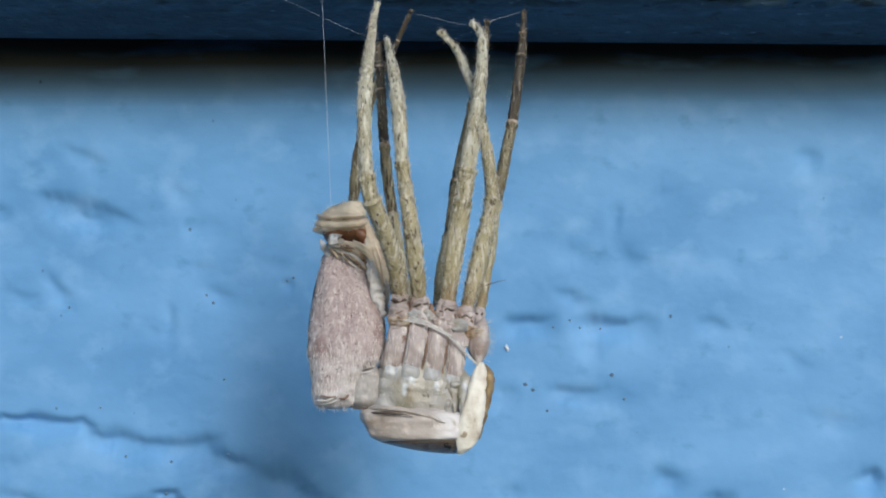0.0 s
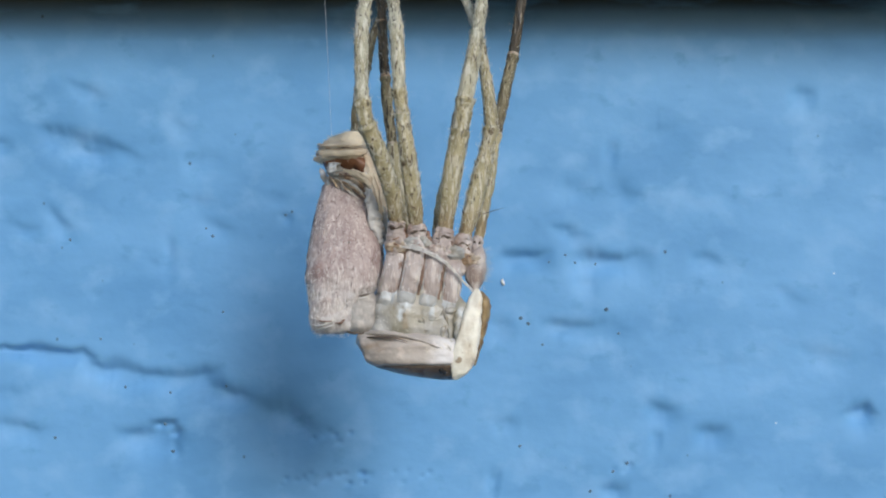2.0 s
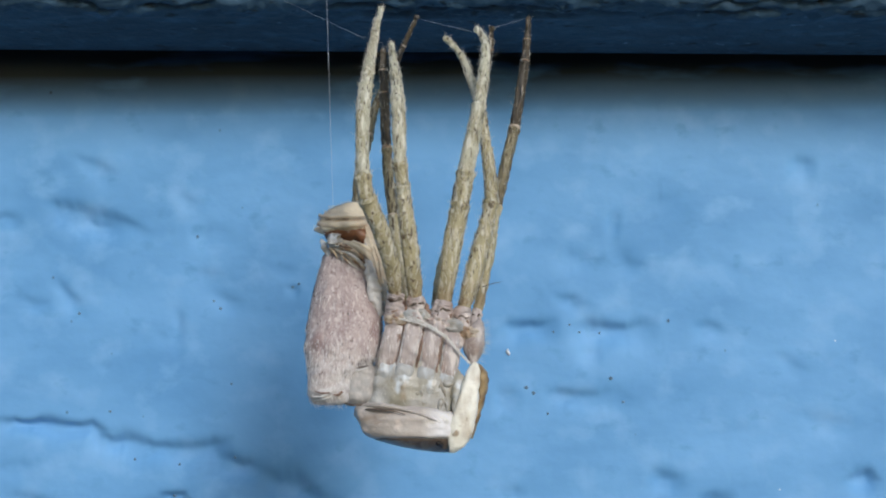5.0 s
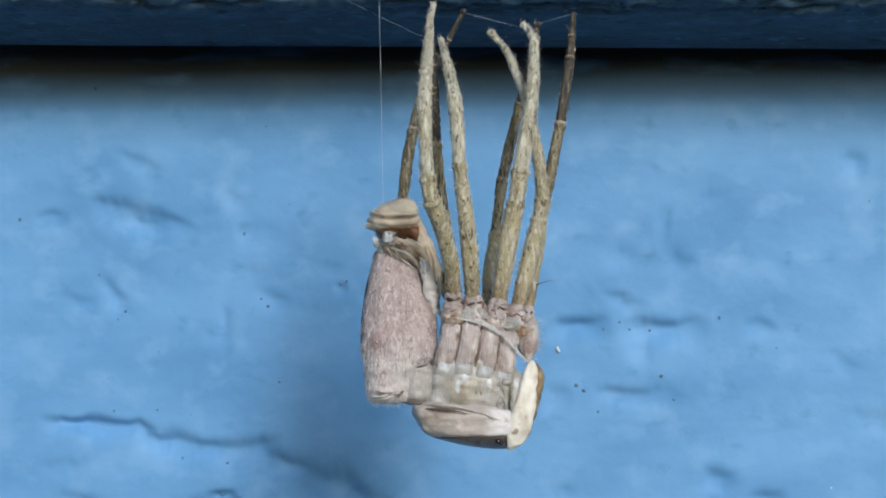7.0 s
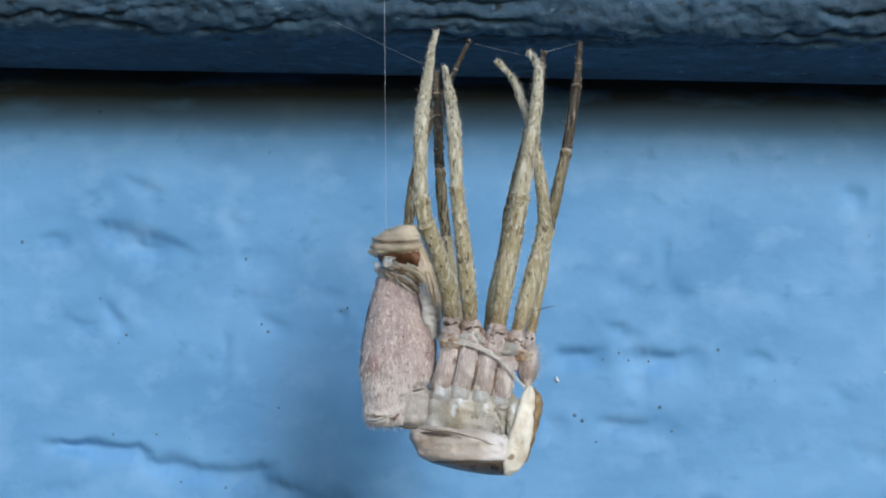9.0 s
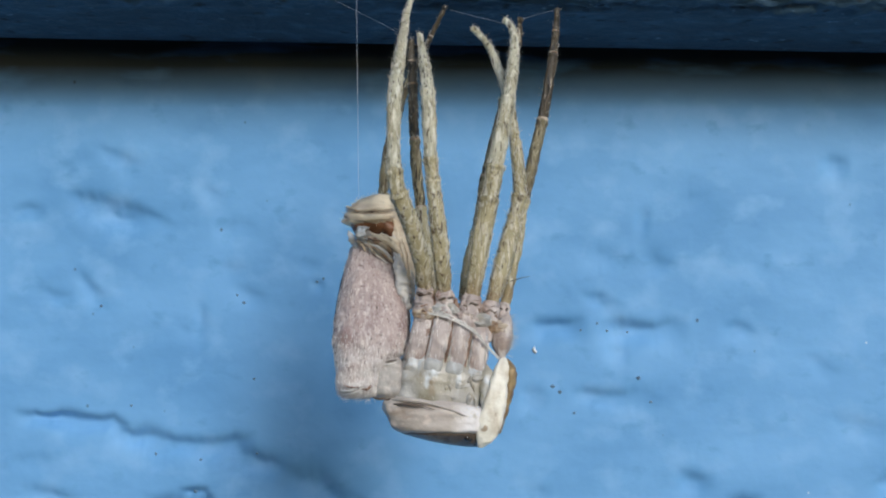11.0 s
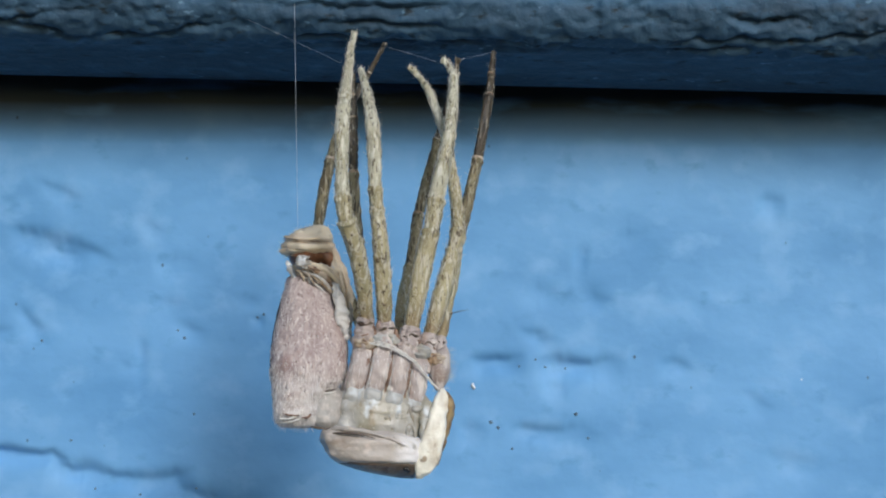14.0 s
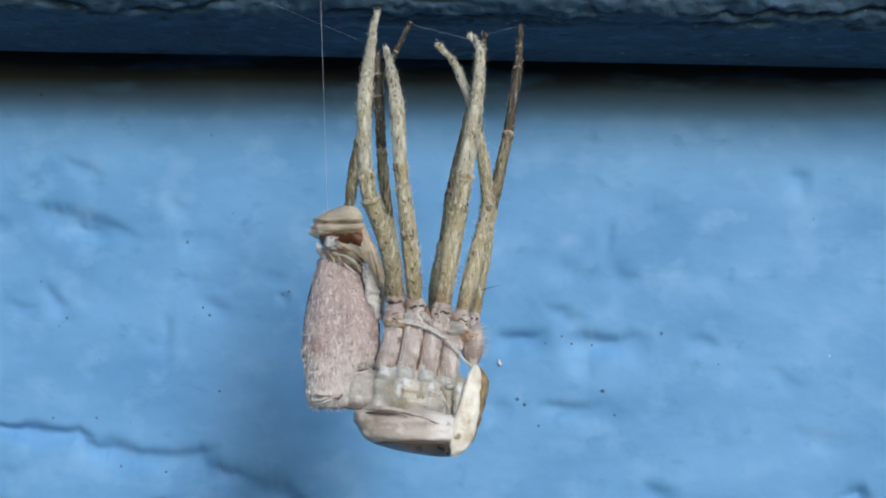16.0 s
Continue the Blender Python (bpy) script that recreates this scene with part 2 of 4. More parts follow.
def tube(rows, seg=16, steps=4, rough=0.0, cell=0.5, ridges=0, ridge=0.0, side=(0, -1, 0), square=2.0, caps=True, seed=0, flat=False):
    """A skin round a curve. rows: ((x, y, z), half width, half depth); side: the way in which the depth lies."""
    s = spline([(*c, a, b) for c, a, b in rows], steps)
    n = len(s)
    verts, faces = [], []
    for i in range(n):
        c = Vector(s[i, :3])
        tan = Vector(s[min(i + 1, n - 1), :3] - s[max(i - 1, 0), :3]).normalized()
        across = tan.cross(Vector(side)).normalized()
        deep = across.cross(tan).normalized()
        if flat:
            across, deep = Vector((-1, 0, 0)), Vector((0, -1, 0))
        for k in range(seg):
            a = 2 * math.pi * k / seg
            ca, sa = math.cos(a), math.sin(a)
            u = math.copysign(abs(ca) ** (2 / square), ca)
            v = math.copysign(abs(sa) ** (2 / square), sa)
            f = 1 + ridge * math.sin(ridges * a + 0.4 * math.sin(i * 0.7 + seed))
            p = c + across * (u * max(s[i, 3], 0.004) * f) + deep * (v * max(s[i, 4], 0.004) * f)
            if rough:
                q = Vector((p.x, p.y, p.z + seed * 7.3)) / cell
                p += (across * ca + deep * sa) * (rough * (noise.noise(q) + 0.5 * noise.noise(q * 2.3)))
            verts.append(p)
    for i in range(n - 1):
        for k in range(seg):
            k2 = (k + 1) % seg
            faces.append((i * seg + k, (i + 1) * seg + k, (i + 1) * seg + k2, i * seg + k2))
    if caps:
        faces.append(tuple(range(seg)))
        faces.append(tuple((n - 1) * seg + k for k in range(seg - 1, -1, -1)))
    return verts, faces


def joined(geos):
    verts, faces = [], []
    for v, f in geos:
        o = len(verts)
        verts += list(v)
        faces += [tuple(i + o for i in t) for t in f]
    return verts, faces


def hair(p, way, length, r):
    """One tapering hair."""
    way = Vector(way).normalized()
    a = way.orthogonal().normalized()
    b = way.cross(a)
    mid = Vector(p) + way * length * 0.55 + a * length * 0.05
    tip = Vector(p) + way * length
    ring = [Vector(p) + (a * math.cos(t) + b * math.sin(t)) * r for t in (0, 2.1, 4.2)]
    ring2 = [mid + (a * math.cos(t) + b * math.sin(t)) * r * 0.7 for t in (0, 2.1, 4.2)]
    faces = [(0, 1, 4, 3), (1, 2, 5, 4), (2, 0, 3, 5), (3, 4, 6), (4, 5, 6), (5, 3, 6)]
    return ring + ring2 + [tip], faces


def fuzz(geo, count, length, r, bias, rng, keep=None, lift=0.8):
    """Short hairs on a skin, lying along bias."""
    verts, faces = geo
    quads = [f for f in faces if len(f) == 4]
    areas = [(Vector(verts[f[1]]) - Vector(verts[f[0]])).cross(Vector(verts[f[3]]) - Vector(verts[f[0]])).length for f in quads]
    out = []
    for f in itertools.cycle(rng.choices(quads, areas, k=count * 12)):
        if len(out) >= count:
            break
        a, b, c, d = (Vector(verts[i]) for i in f)
        u, v = rng.random(), rng.random()
        p = a.lerp(b, u).lerp(d.lerp(c, u), v)
        nrm = (b - a).cross(d - a)
        if nrm.length < 1e-9 or (keep and not keep(p)):
            continue
        nrm.normalize()
        jit = Vector((rng.uniform(-1, 1), rng.uniform(-1, 1), rng.uniform(-1, 1))) * 0.35
        out.append(hair(p, nrm * rng.uniform(0.3 * lift, lift) + Vector(bias) + jit * lift, length * rng.uniform(0.6, 1.3), r))
    return joined(out)


# ---- siding boards ----
def lattice(x, z, sx, sz, seed):
    """Smooth random heights with cells of sx by sz."""
    g = np.random.RandomState(seed).rand(257, 257)
    u, v = x / sx + 500, z / sz + 500
    i, j = np.floor(u).astype(int), np.floor(v).astype(int)
    fu, fv = u - i, v - j
    fu, fv = fu * fu * (3 - 2 * fu), fv * fv * (3 - 2 * fv)
    i, j = i % 256, j % 256
    return (g[i, j] * (1 - fu) + g[i + 1, j] * fu) * (1 - fv) + (g[i, j + 1] * (1 - fu) + g[i + 1, j + 1] * fu) * fv - 0.5


def stroke(x, z, pts, width, depth, ragged=0.2, seed=0, gentle=1.7):
    """A crack along a line of (x, z) points: a steep upper lip, and a floor that rises gently below it."""
    h = np.zeros_like(x)
    pts = np.array(pts)
    lo, hi = pts.min(0) - 9 * width, pts.max(0) + 9 * width
    near = (x > lo[0]) & (x < hi[0]) & (z > lo[1]) & (z < hi[1])
    x, z = x[near], z[near]
    wob = lattice(x, z * 0, 1.1, 1, 40 + seed) * ragged + lattice(x, z * 0, 0.4, 1, 50 + seed) * ragged * 0.5
    wid = width * (1 + 0.7 * lattice(x, z * 0, 1.8, 1, 60 + seed))
    dep = depth * np.clip(0.9 + 0.9 * lattice(x, z * 0, 2.0, 1, 80 + seed), 0.2, 2)
    best = np.zeros_like(x)
    length = np.hypot(*(pts[1:] - pts[:-1]).T).sum()
    run = 0.0
    for (ax, az), (bx, bz) in zip(pts[:-1], pts[1:]):
        dx, dz = bx - ax, bz - az
        step = math.hypot(dx, dz)
        t = np.clip(((x - ax) * dx + (z - az) * dz) / (dx * dx + dz * dz), 0, 1)
        over = z + wob - az - t * dz
        dist = np.hypot(x - ax - t * dx, over)
        below = 0.5 - 0.5 * np.tanh(over / (0.45 * wid))
        along = (run + t * step) / length
        ends = np.clip(np.minimum(along, 1 - along) * length / min(1.9, 0.45 * length), 0, 1)
        ends = ends * ends * (3 - 2 * ends)
        best = np.maximum(best, ends * np.exp(-(dist / (wid * (0.85 + (gentle - 0.85) * below))) ** 2))
        run += step
    h[near] = -dep * best
    return h


def dent(x, z, cx, cz, rx, rz, depth, lean=0.0):
    """A shallow dent with a steeper upper rim; lean: degrees by which its length is turned."""
    c, sn = math.cos(radians(lean)), math.sin(radians(lean))
    u, v = (x - cx) * c + (z - cz) * sn, -(x - cx) * sn + (z - cz) * c
    u = u + 0.35 * rx * lattice(x, z, 0.9, 0.9, 160)
    v = v + 0.35 * rz * lattice(x, z, 0.8, 0.8, 161)
    below = 0.5 - 0.5 * np.tanh((z - cz) / (0.5 * rz))
    return -0.75 * depth * np.exp(-(u / (1.25 * rx)) ** 2 - (v / (rz * (1 + 0.6 * below))) ** 2)


def siding_lower():
    xs = np.concatenate([np.linspace(-400, -44, 18), np.arange(-42, 46, 0.14), np.linspace(48, 400, 18)])
    zs = np.concatenate([np.linspace(-95, -32, 12), np.arange(-30, 22, 0.14), np.linspace(22.2, 30, 4)])
    x, z = np.meshgrid(xs, zs, indexing="ij")
    h = 0.42 * lattice(x, z, 11, 7, 1) + 0.11 * lattice(x, z, 3.6, 2.1, 2) + 0.03 * lattice(x, z, 1.3, 0.8, 3) + 0.012 * lattice(x, z, 0.5, 0.45, 4)
    # (line of the crack, half width, depth)
    cracks = [
        ([(-29.4, -11.2), (-26.0, -11.2), (-24.1, -11.45), (-22.6, -11.4), (-22.2, -11.7), (-22.0, -12.25), (-20.8, -12.4), (-19.4, -12.58)], 0.36, 0.62),
        ([(-21.8, -12.35), (-20.4, -12.5), (-18.9, -12.7), (-17.0, -12.95), (-15.2, -13.0), (-12.8, -12.75)], 0.62, 0.55),
        ([(-15.2, -13.2), (-13.7, -13.9), (-12.2, -14.3), (-10.9, -14.8)], 0.52, 0.60),
        ([(-11.6, -14.5), (-9.95, -15.4), (-8.5, -16.0), (-7.2, -16.5)], 0.95, 0.95),
        ([(-29.5, -14.1), (-27.8, -14.1), (-25.5, -14.0)], 0.40, 0.26),
        ([(-29.0, -16.0), (-27.7, -16.15), (-25.5, -16.5), (-23.6, -16.65)], 0.45, 0.24),
        ([(-20.8, -16.5), (-18.5, -17.0), (-16.6, -16.9), (-15.6, -17.1)], 0.52, 0.52),
        ([(-18.3, -15.85), (-17.0, -15.95), (-16.2, -16.4), (-15.7, -16.95)], 0.22, 0.40),
        ([(-26.3, 3.45), (-24.2, 3.0), (-22.5, 2.6), (-20.5, 2.15), (-19.5, 1.75), (-19.0, 0.95)], 0.52, 0.46),
        ([(-24.8, 2.5), (-22.5, 2.0), (-20.3, 1.75)], 0.50, 0.34),
        ([(-29.8, 2.4), (-28.2, 2.45), (-27.0, 2.5)], 0.42, 0.40),
        ([(-16.4, 1.35), (-14.6, 1.35), (-12.7, 1.35)], 0.50, 0.26),
        ([(-9.8, -2.35), (-8.5, -2.4)], 0.30, 0.22),
        ([(-24.6, 6.85), (-23.3, 6.45), (-22.2, 5.9), (-21.2, 5.25)], 0.45, 0.30),
        ([(4.2, -4.9), (6.7, -5.1), (9.0, -4.95)], 0.58, 0.46),
        ([(9.0, -5.1), (11.2, -5.32), (13.5, -5.28), (15.6, -4.95)], 0.60, 0.58),
        ([(17.2, -5.1), (19.0, -5.3), (20.0, -5.45)], 0.48, 0.24),
        ([(4.0, -9.6), (6.4, -9.7)], 0.55, 0.32),
        ([(7.2, -9.45), (9.0, -9.7), (11.5, -9.65), (13.6, -9.75)], 0.62, 0.46),
        ([(9.6, -6.85), (11.7, -7.0)], 0.36, 0.20),
        ([(14.0, -15.0), (15.6, -15.3), (17.2, -15.4)], 0.55, 0.36),
        ([(17.3, -16.4), (18.9, -16.6), (20.5, -16.4)], 0.55, 0.42),
        ([(14.7, -16.75), (15.9, -16.9)], 0.42, 0.26),
        ([(27.8, -15.25), (28.6, -15.2), (29.6, -14.8)], 0.62, 0.72),
        ([(4.2, -16.15), (6.5, -16.0)], 0.50, 0.26),
        ([(3.9, -19.6), (5.2, -19.8)], 0.45, 0.34),
        ([(11.2, -20.35), (13.8, -20.35)], 0.45, 0.34),
        ([(11.7, 2.1), (13.1, 1.9)], 0.50, 0.22),
        ([(23.9, 5.75), (26.4, 5.55)], 0.50, 0.30),
        ([(8.0, -3.0), (10.4, -3.2)], 0.45, 0.24),
    ]
    for k, (pts, width, depth) in enumerate(cracks):
        h = h + stroke(x, z, pts, width * 1.15, depth * 0.95, ragged=0.22, seed=k)
    # (place, half length, half height, depth, lean)
    for cx, cz, rx, rz, depth, lean in ((-24.2, -2.8, 1.1, 0.40, 0.40, -52), (-26.4, -3.2, 0.8, 0.36, 0.26, -12), (-16.85, -4.7, 0.34, 0.95, 0.34, 0), (-17.6, -5.6, 0.5, 0.3, 0.16, -20),
                                        (-13.6, -3.15, 0.7, 0.45, 0.34, -30), (-16.2, 3.55, 0.75, 0.4, 0.18, -40), (24.2, -7.9, 0.75, 0.5, 0.22, -35), (26.3, -11.6, 1.4, 0.6, 0.26, -12), (9.95, -0.6, 1.0, 0.6, 0.28, -25),
                                        (13.35, -0.95, 0.8, 0.6, 0.34, -35), (15.9, 3.2, 1.4, 0.6, 0.16, 15), (-16.3, -17.5, 0.3, 0.5, 0.26, 15), (9.9, -3.75, 0.7, 0.5, 0.30, -10), (-9.7, -1.15, 0.6, 0.35, 0.18, -10),
                                        (-15.0, -1.5, 0.8, 0.45, 0.20, 0), (-7.6, 2.2, 1.0, 0.6, 0.14, -20), (20.6, -1.6, 1.1, 0.6, 0.16, -20), (19.2, -12.4, 1.2, 0.6, 0.14, 10)):
        h = h + dent(x, z, cx, cz, rx, rz, depth, lean)
    # rows of small pits in the paint
    prg = np.random.RandomState(3)
    for (px, pz), n, w in (((-5.9, -16.95), 9, 1.4), ((-7.2, -19.6), 16, 2.4), ((-2.17, -19.44), 10, 3.0), ((-16.9, -16.3), 8, 0.9), ((12.8, -18.9), 6, 0.8)):
        for _ in range(n):
            cx, cz, r = px + prg.uniform(-w, w), pz + prg.uniform(-0.5, 0.5), prg.uniform(0.10, 0.19)
            h = h - prg.uniform(0.08, 0.22) * np.exp(-((x - cx) ** 2 / (1.6 * r * r) + (z - cz) ** 2 / (r * r)))
    inside = np.clip((44 - np.abs(x)) / 4, 0, 1) * np.clip((z + 31) / 2, 0, 1)
    y = -h * inside
    # worn top edge, leaving an open gap under the upper board
    edge = np.clip(z + 0.0148 * x - 11.5 - 0.5 * lattice(x, z * 0, 7, 1, 30) - 0.3 * lattice(x, z * 0, 1.6, 1, 31), 0, None)
    y += np.minimum(edge ** 2 * 0.40, 6.0)
    nx, nz = x.shape
    verts = np.stack([x, y, z], -1).reshape(-1, 3) * MM
    idx = np.arange(nx * nz).reshape(nx, nz)
    quads = np.stack([idx[:-1, :-1], idx[1:, :-1], idx[1:, 1:], idx[:-1, 1:]], -1).reshape(-1, 4)
    faces = [tuple(q) for q in quads.tolist()]
    # butt edge, top, ends and back
    o = len(verts)
    back = np.array([(-400, 12, -95), (400, 12, -95), (400, 12, 30), (-400, 12, 30)]) * MM
    verts = np.vstack([verts, back])
    faces.append((*idx[::-1, 0].tolist(), o, o + 1))
    faces.append((*idx[:, -1].tolist(), o + 2, o + 3))
    faces.append((*idx[0, :].tolist(), o + 3, o))
    faces.append((*idx[-1, ::-1].tolist(), o + 1, o + 2))
    faces.append((o, o + 3, o + 2, o + 1))
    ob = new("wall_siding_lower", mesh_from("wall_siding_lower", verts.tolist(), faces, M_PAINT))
    return tagged(ob, "light blue painted wooden siding board with cracked grain", "siding board", kind="structure")


def siding_upper():
    """The overlapping board: shaded underside, worn rounded lip, front face."""
    xs = np.concatenate([np.linspace(-400, -44, 14), np.arange(-42, 46, 0.16), np.linspace(48, 400, 14)])
    prof = [(-0.9, 40.0), (-0.9, BACK_Z + 6.0), (-0.95, BACK_Z + 4.4), (-1.6, BACK_Z)]
    prof += [(-1.6 + (FRONT_Y + 2.6) * k / 30, BACK_Z + (FRONT_Z - BACK_Z) * k / 30) for k in range(1, 31)]
    prof = [(y, z + (0.06 * max(0.0, y + 4.6) ** 2 if z < BACK_Z + 1 else 0)) for y, z in prof]
    yb, zb = prof[-1]
    turns = np.linspace(0.06, 1.5, 26)
    prof += [(yb - LIP * math.sin(a), zb + LIP * (1 - math.cos(a))) for a in turns]
    yb, zb = prof[-1]
    prof += [(yb - 0.01 * k * 0.15, zb + 0.15 * k) for k in range(1, 50)]
    yb, zb = prof[-1]
    prof += [(yb + 0.4, zb + 20), (yb + 2, zb + 90), (yb + 9, zb + 90)]
    p = np.array(prof)
    m = len(p)
    # way along the profile, from the edge of the underside upwards
    s = np.concatenate([[0], np.cumsum(np.hypot(*(p[1:] - p[:-1]).T))])
    s = s - s[33]
    nrm = np.gradient(p, axis=0)
    nrm = np.stack([-nrm[:, 1], nrm[:, 0]], -1)
    nrm /= np.linalg.norm(nrm, axis=1)[:, None] + 1e-9
    x, ss = np.meshgrid(xs, s, indexing="ij")
    lip = np.clip((ss + 1.4) / 1.0, 0, 1) * np.clip((14 - ss) / 3, 0, 1)
    h = 0.20 * lattice(x, ss, 5, 2.2, 11) + 0.20 * lattice(x, ss, 1.1, 0.7, 12) + 0.20 * lattice(x, ss, 0.45, 0.4, 13)
    # chips: flakes of paint that still hold, with sharp edges
    chip = lattice(x, ss, 1.9, 0.9, 21) + 0.5 * lattice(x, ss, 0.7, 0.5, 22)
    h = h + 0.16 * np.clip(chip * 14, 0, 1)
    for k, (at, wave, wide, deep) in enumerate(((0.15, 0.9, 0.09, 0.34), (1.0, 1.1, 0.09, 0.45), (1.9, 1.2, 0.09, 0.42), (3.0, 1.4, 0.10, 0.5), (-0.6, 0.6, 0.06, 0.18))):
        mid = at + wave * lattice(x, ss * 0, 6, 1, 100 + k) + 0.5 * lattice(x, ss * 0, 1.5, 1, 110 + k) + 0.2 * lattice(x, ss * 0, 0.5, 1, 120 + k)
        live = np.clip(0.35 + 2.6 * lattice(x, ss * 0, 4.5, 1, 130 + k), 0, 1)
        d = ss - mid
        h = h - deep * live * np.exp(-(d / np.where(d > 0, wide, wide * 3.5)) ** 2)
    h = h * lip
    y = p[None, :, 0] - np.abs(nrm[None, :, 0]) * h
    z = p[None, :, 1] + nrm[None, :, 1] * h * np.where(nrm[None, :, 0] > 0, -1, 1)
    z = z + 0.06 * lattice(x, ss, 6, 2, 20) * (ss < 0) * (ss > -9) - 0.0148 * x
    verts = np.stack([x, y, z], -1).reshape(-1, 3) * MM
    nx = len(xs)
    idx = np.arange(nx * m).reshape(nx, m)
    quads = np.stack([idx[:-1, :-1], idx[:-1, 1:], idx[1:, 1:], idx[1:, :-1]], -1).reshape(-1, 4)
    faces = [tuple(q) for q in quads.tolist()]
    faces.append((*idx[:, 0].tolist(), *idx[::-1, -1].tolist()))
    faces.append(tuple(idx[0, ::-1].tolist()))
    faces.append(tuple(idx[-1, :].tolist()))
    ob = new("wall_siding_upper", mesh_from("wall_siding_upper", verts.tolist(), faces, M_PAINT_OLD_SHADED))
    tagged(ob, "weathered blue siding board overlapping with cracked peeling paint lip", "siding board", kind="structure")


M_DIRT = material("dark_dirt", (0.075, 0.14, 0.22), [((0.12, 0.21, 0.32), 3000, 0.45, 0.6, I3, "noise")], rough=0.8)
M_SPECK = material("white_paint", (0.8, 0.82, 0.84), [((0.6, 0.66, 0.72), 2500, 0.45, 0.6, I3, "noise")], rough=0.5)
BACK_Z, FRONT_Z, FRONT_Y, LIP = 12.8, 13.9, -11.6, 2.4
lower = siding_lower()
siding_upper()
specks = []
prg = random.Random(8)
skin = np.empty(3 * len(lower.data.vertices))
lower.data.vertices.foreach_get("co", skin)
skin = skin.reshape(-1, 3)
for sx, sz, r in ((-21.24, -10.41, 0.09), (-19.63, -13.56, 0.11), (-16.65, -13.93, 0.10), (-24.14, -16.88, 0.11), (-16.41, -17.80, 0.14), (-16.99, -15.96, 0.17), (-13.18, -8.63, 0.09), (6.44, -9.04, 0.14), (6.92, -9.41, 0.14),
                  (12.05, -8.48, 0.15), (12.86, -10.04, 0.10), (7.84, -10.78, 0.10), (6.33, -17.42, 0.13), (13.34, -18.52, 0.13), (12.42, -19.07, 0.12), (10.93, -20.35, 0.12), (10.03, -5.38, 0.11), (9.36, -4.90, 0.09),
                  (-12.95, -13.50, 0.10), (-13.95, -3.60, 0.12), (-14.4, -3.1, 0.09), (-23.4, -3.85, 0.12), (8.3, -5.35, 0.09), (11.4, -5.45, 0.09), (-9.1, -2.2, 0.10), (-8.7, -2.0, 0.09)):
    r *= 0.85
    y = skin[np.argmin(np.hypot(skin[:, 0] - sx * MM, skin[:, 2] - sz * MM)), 1] / MM - 0.01
    specks.append(tube([((sx, y, sz + r), 0.02, 0.02), ((sx + prg.uniform(-0.3, 0.3) * r, y, sz + 0.5 * r), r * prg.uniform(0.7, 1.2), 0.05), ((sx, y, sz - 0.3 * r), r * prg.uniform(0.8, 1.3), 0.06), ((sx, y, sz - r), 0.02, 0.02)], 10, 4, 0.03, 0.1, flat=True, seed=len(specks)))
part("dirt_speck", joined(specks), M_DIRT, lower, "small dark specks of dirt", kind="stuff")
part("paint_speck", tube([((5.25, -0.02, -6.45), 0.03, 0.05), ((5.22, -0.05, -6.60), 0.11, 0.12), ((5.27, -0.05, -6.78), 0.12, 0.13), ((5.30, -0.02, -6.92), 0.03, 0.05)], 12, 5, 0.04, 0.2, flat=True), M_SPECK, lower, "white speck of dried paint")
sheath = new("wall_backing", mesh_from("wall_backing", [(x, y, z) for x in (-0.4, 0.4) for y in (0.013, 0.03) for z in (-0.9, 0.125)],
             [(0, 1, 3, 2), (4, 6, 7, 5), (0, 4, 5, 1), (2, 3, 7, 6), (0, 2, 6, 4), (1, 5, 7, 3)], M_BACKING, False))
tagged(sheath, "plain dark sheathing behind the siding boards", "wall", kind="structure")

# unseen ground, added for bounced light; its colour sets how much comes back
M_GROUND = material("bounce_ground", (0.17, 0.15, 0.115), [((0.11, 0.095, 0.075), 3, 0.4, 0.65, I3, "noise"), ((0.11, 0.13, 0.06), 14, 0.5, 0.7, I3, "noise")], rough=0.9, bump=[(60, 3.0, I3)])
ground = new("ground", mesh_from("ground", [(-400, -400, -0.9), (400, -400, -0.9), (400, 400, -0.9), (-400, 400, -0.9)], [(0, 1, 2, 3)], M_GROUND, False))
tagged(ground, "unseen plain brown ground added below the wall to bounce light", "ground", kind="structure")

# ---- the cast skin ----
moult = tagged(new("spider_moult"), "dry shed spider skin hanging upside down from silk threads", "spider moult")
rng = random.Random(5)


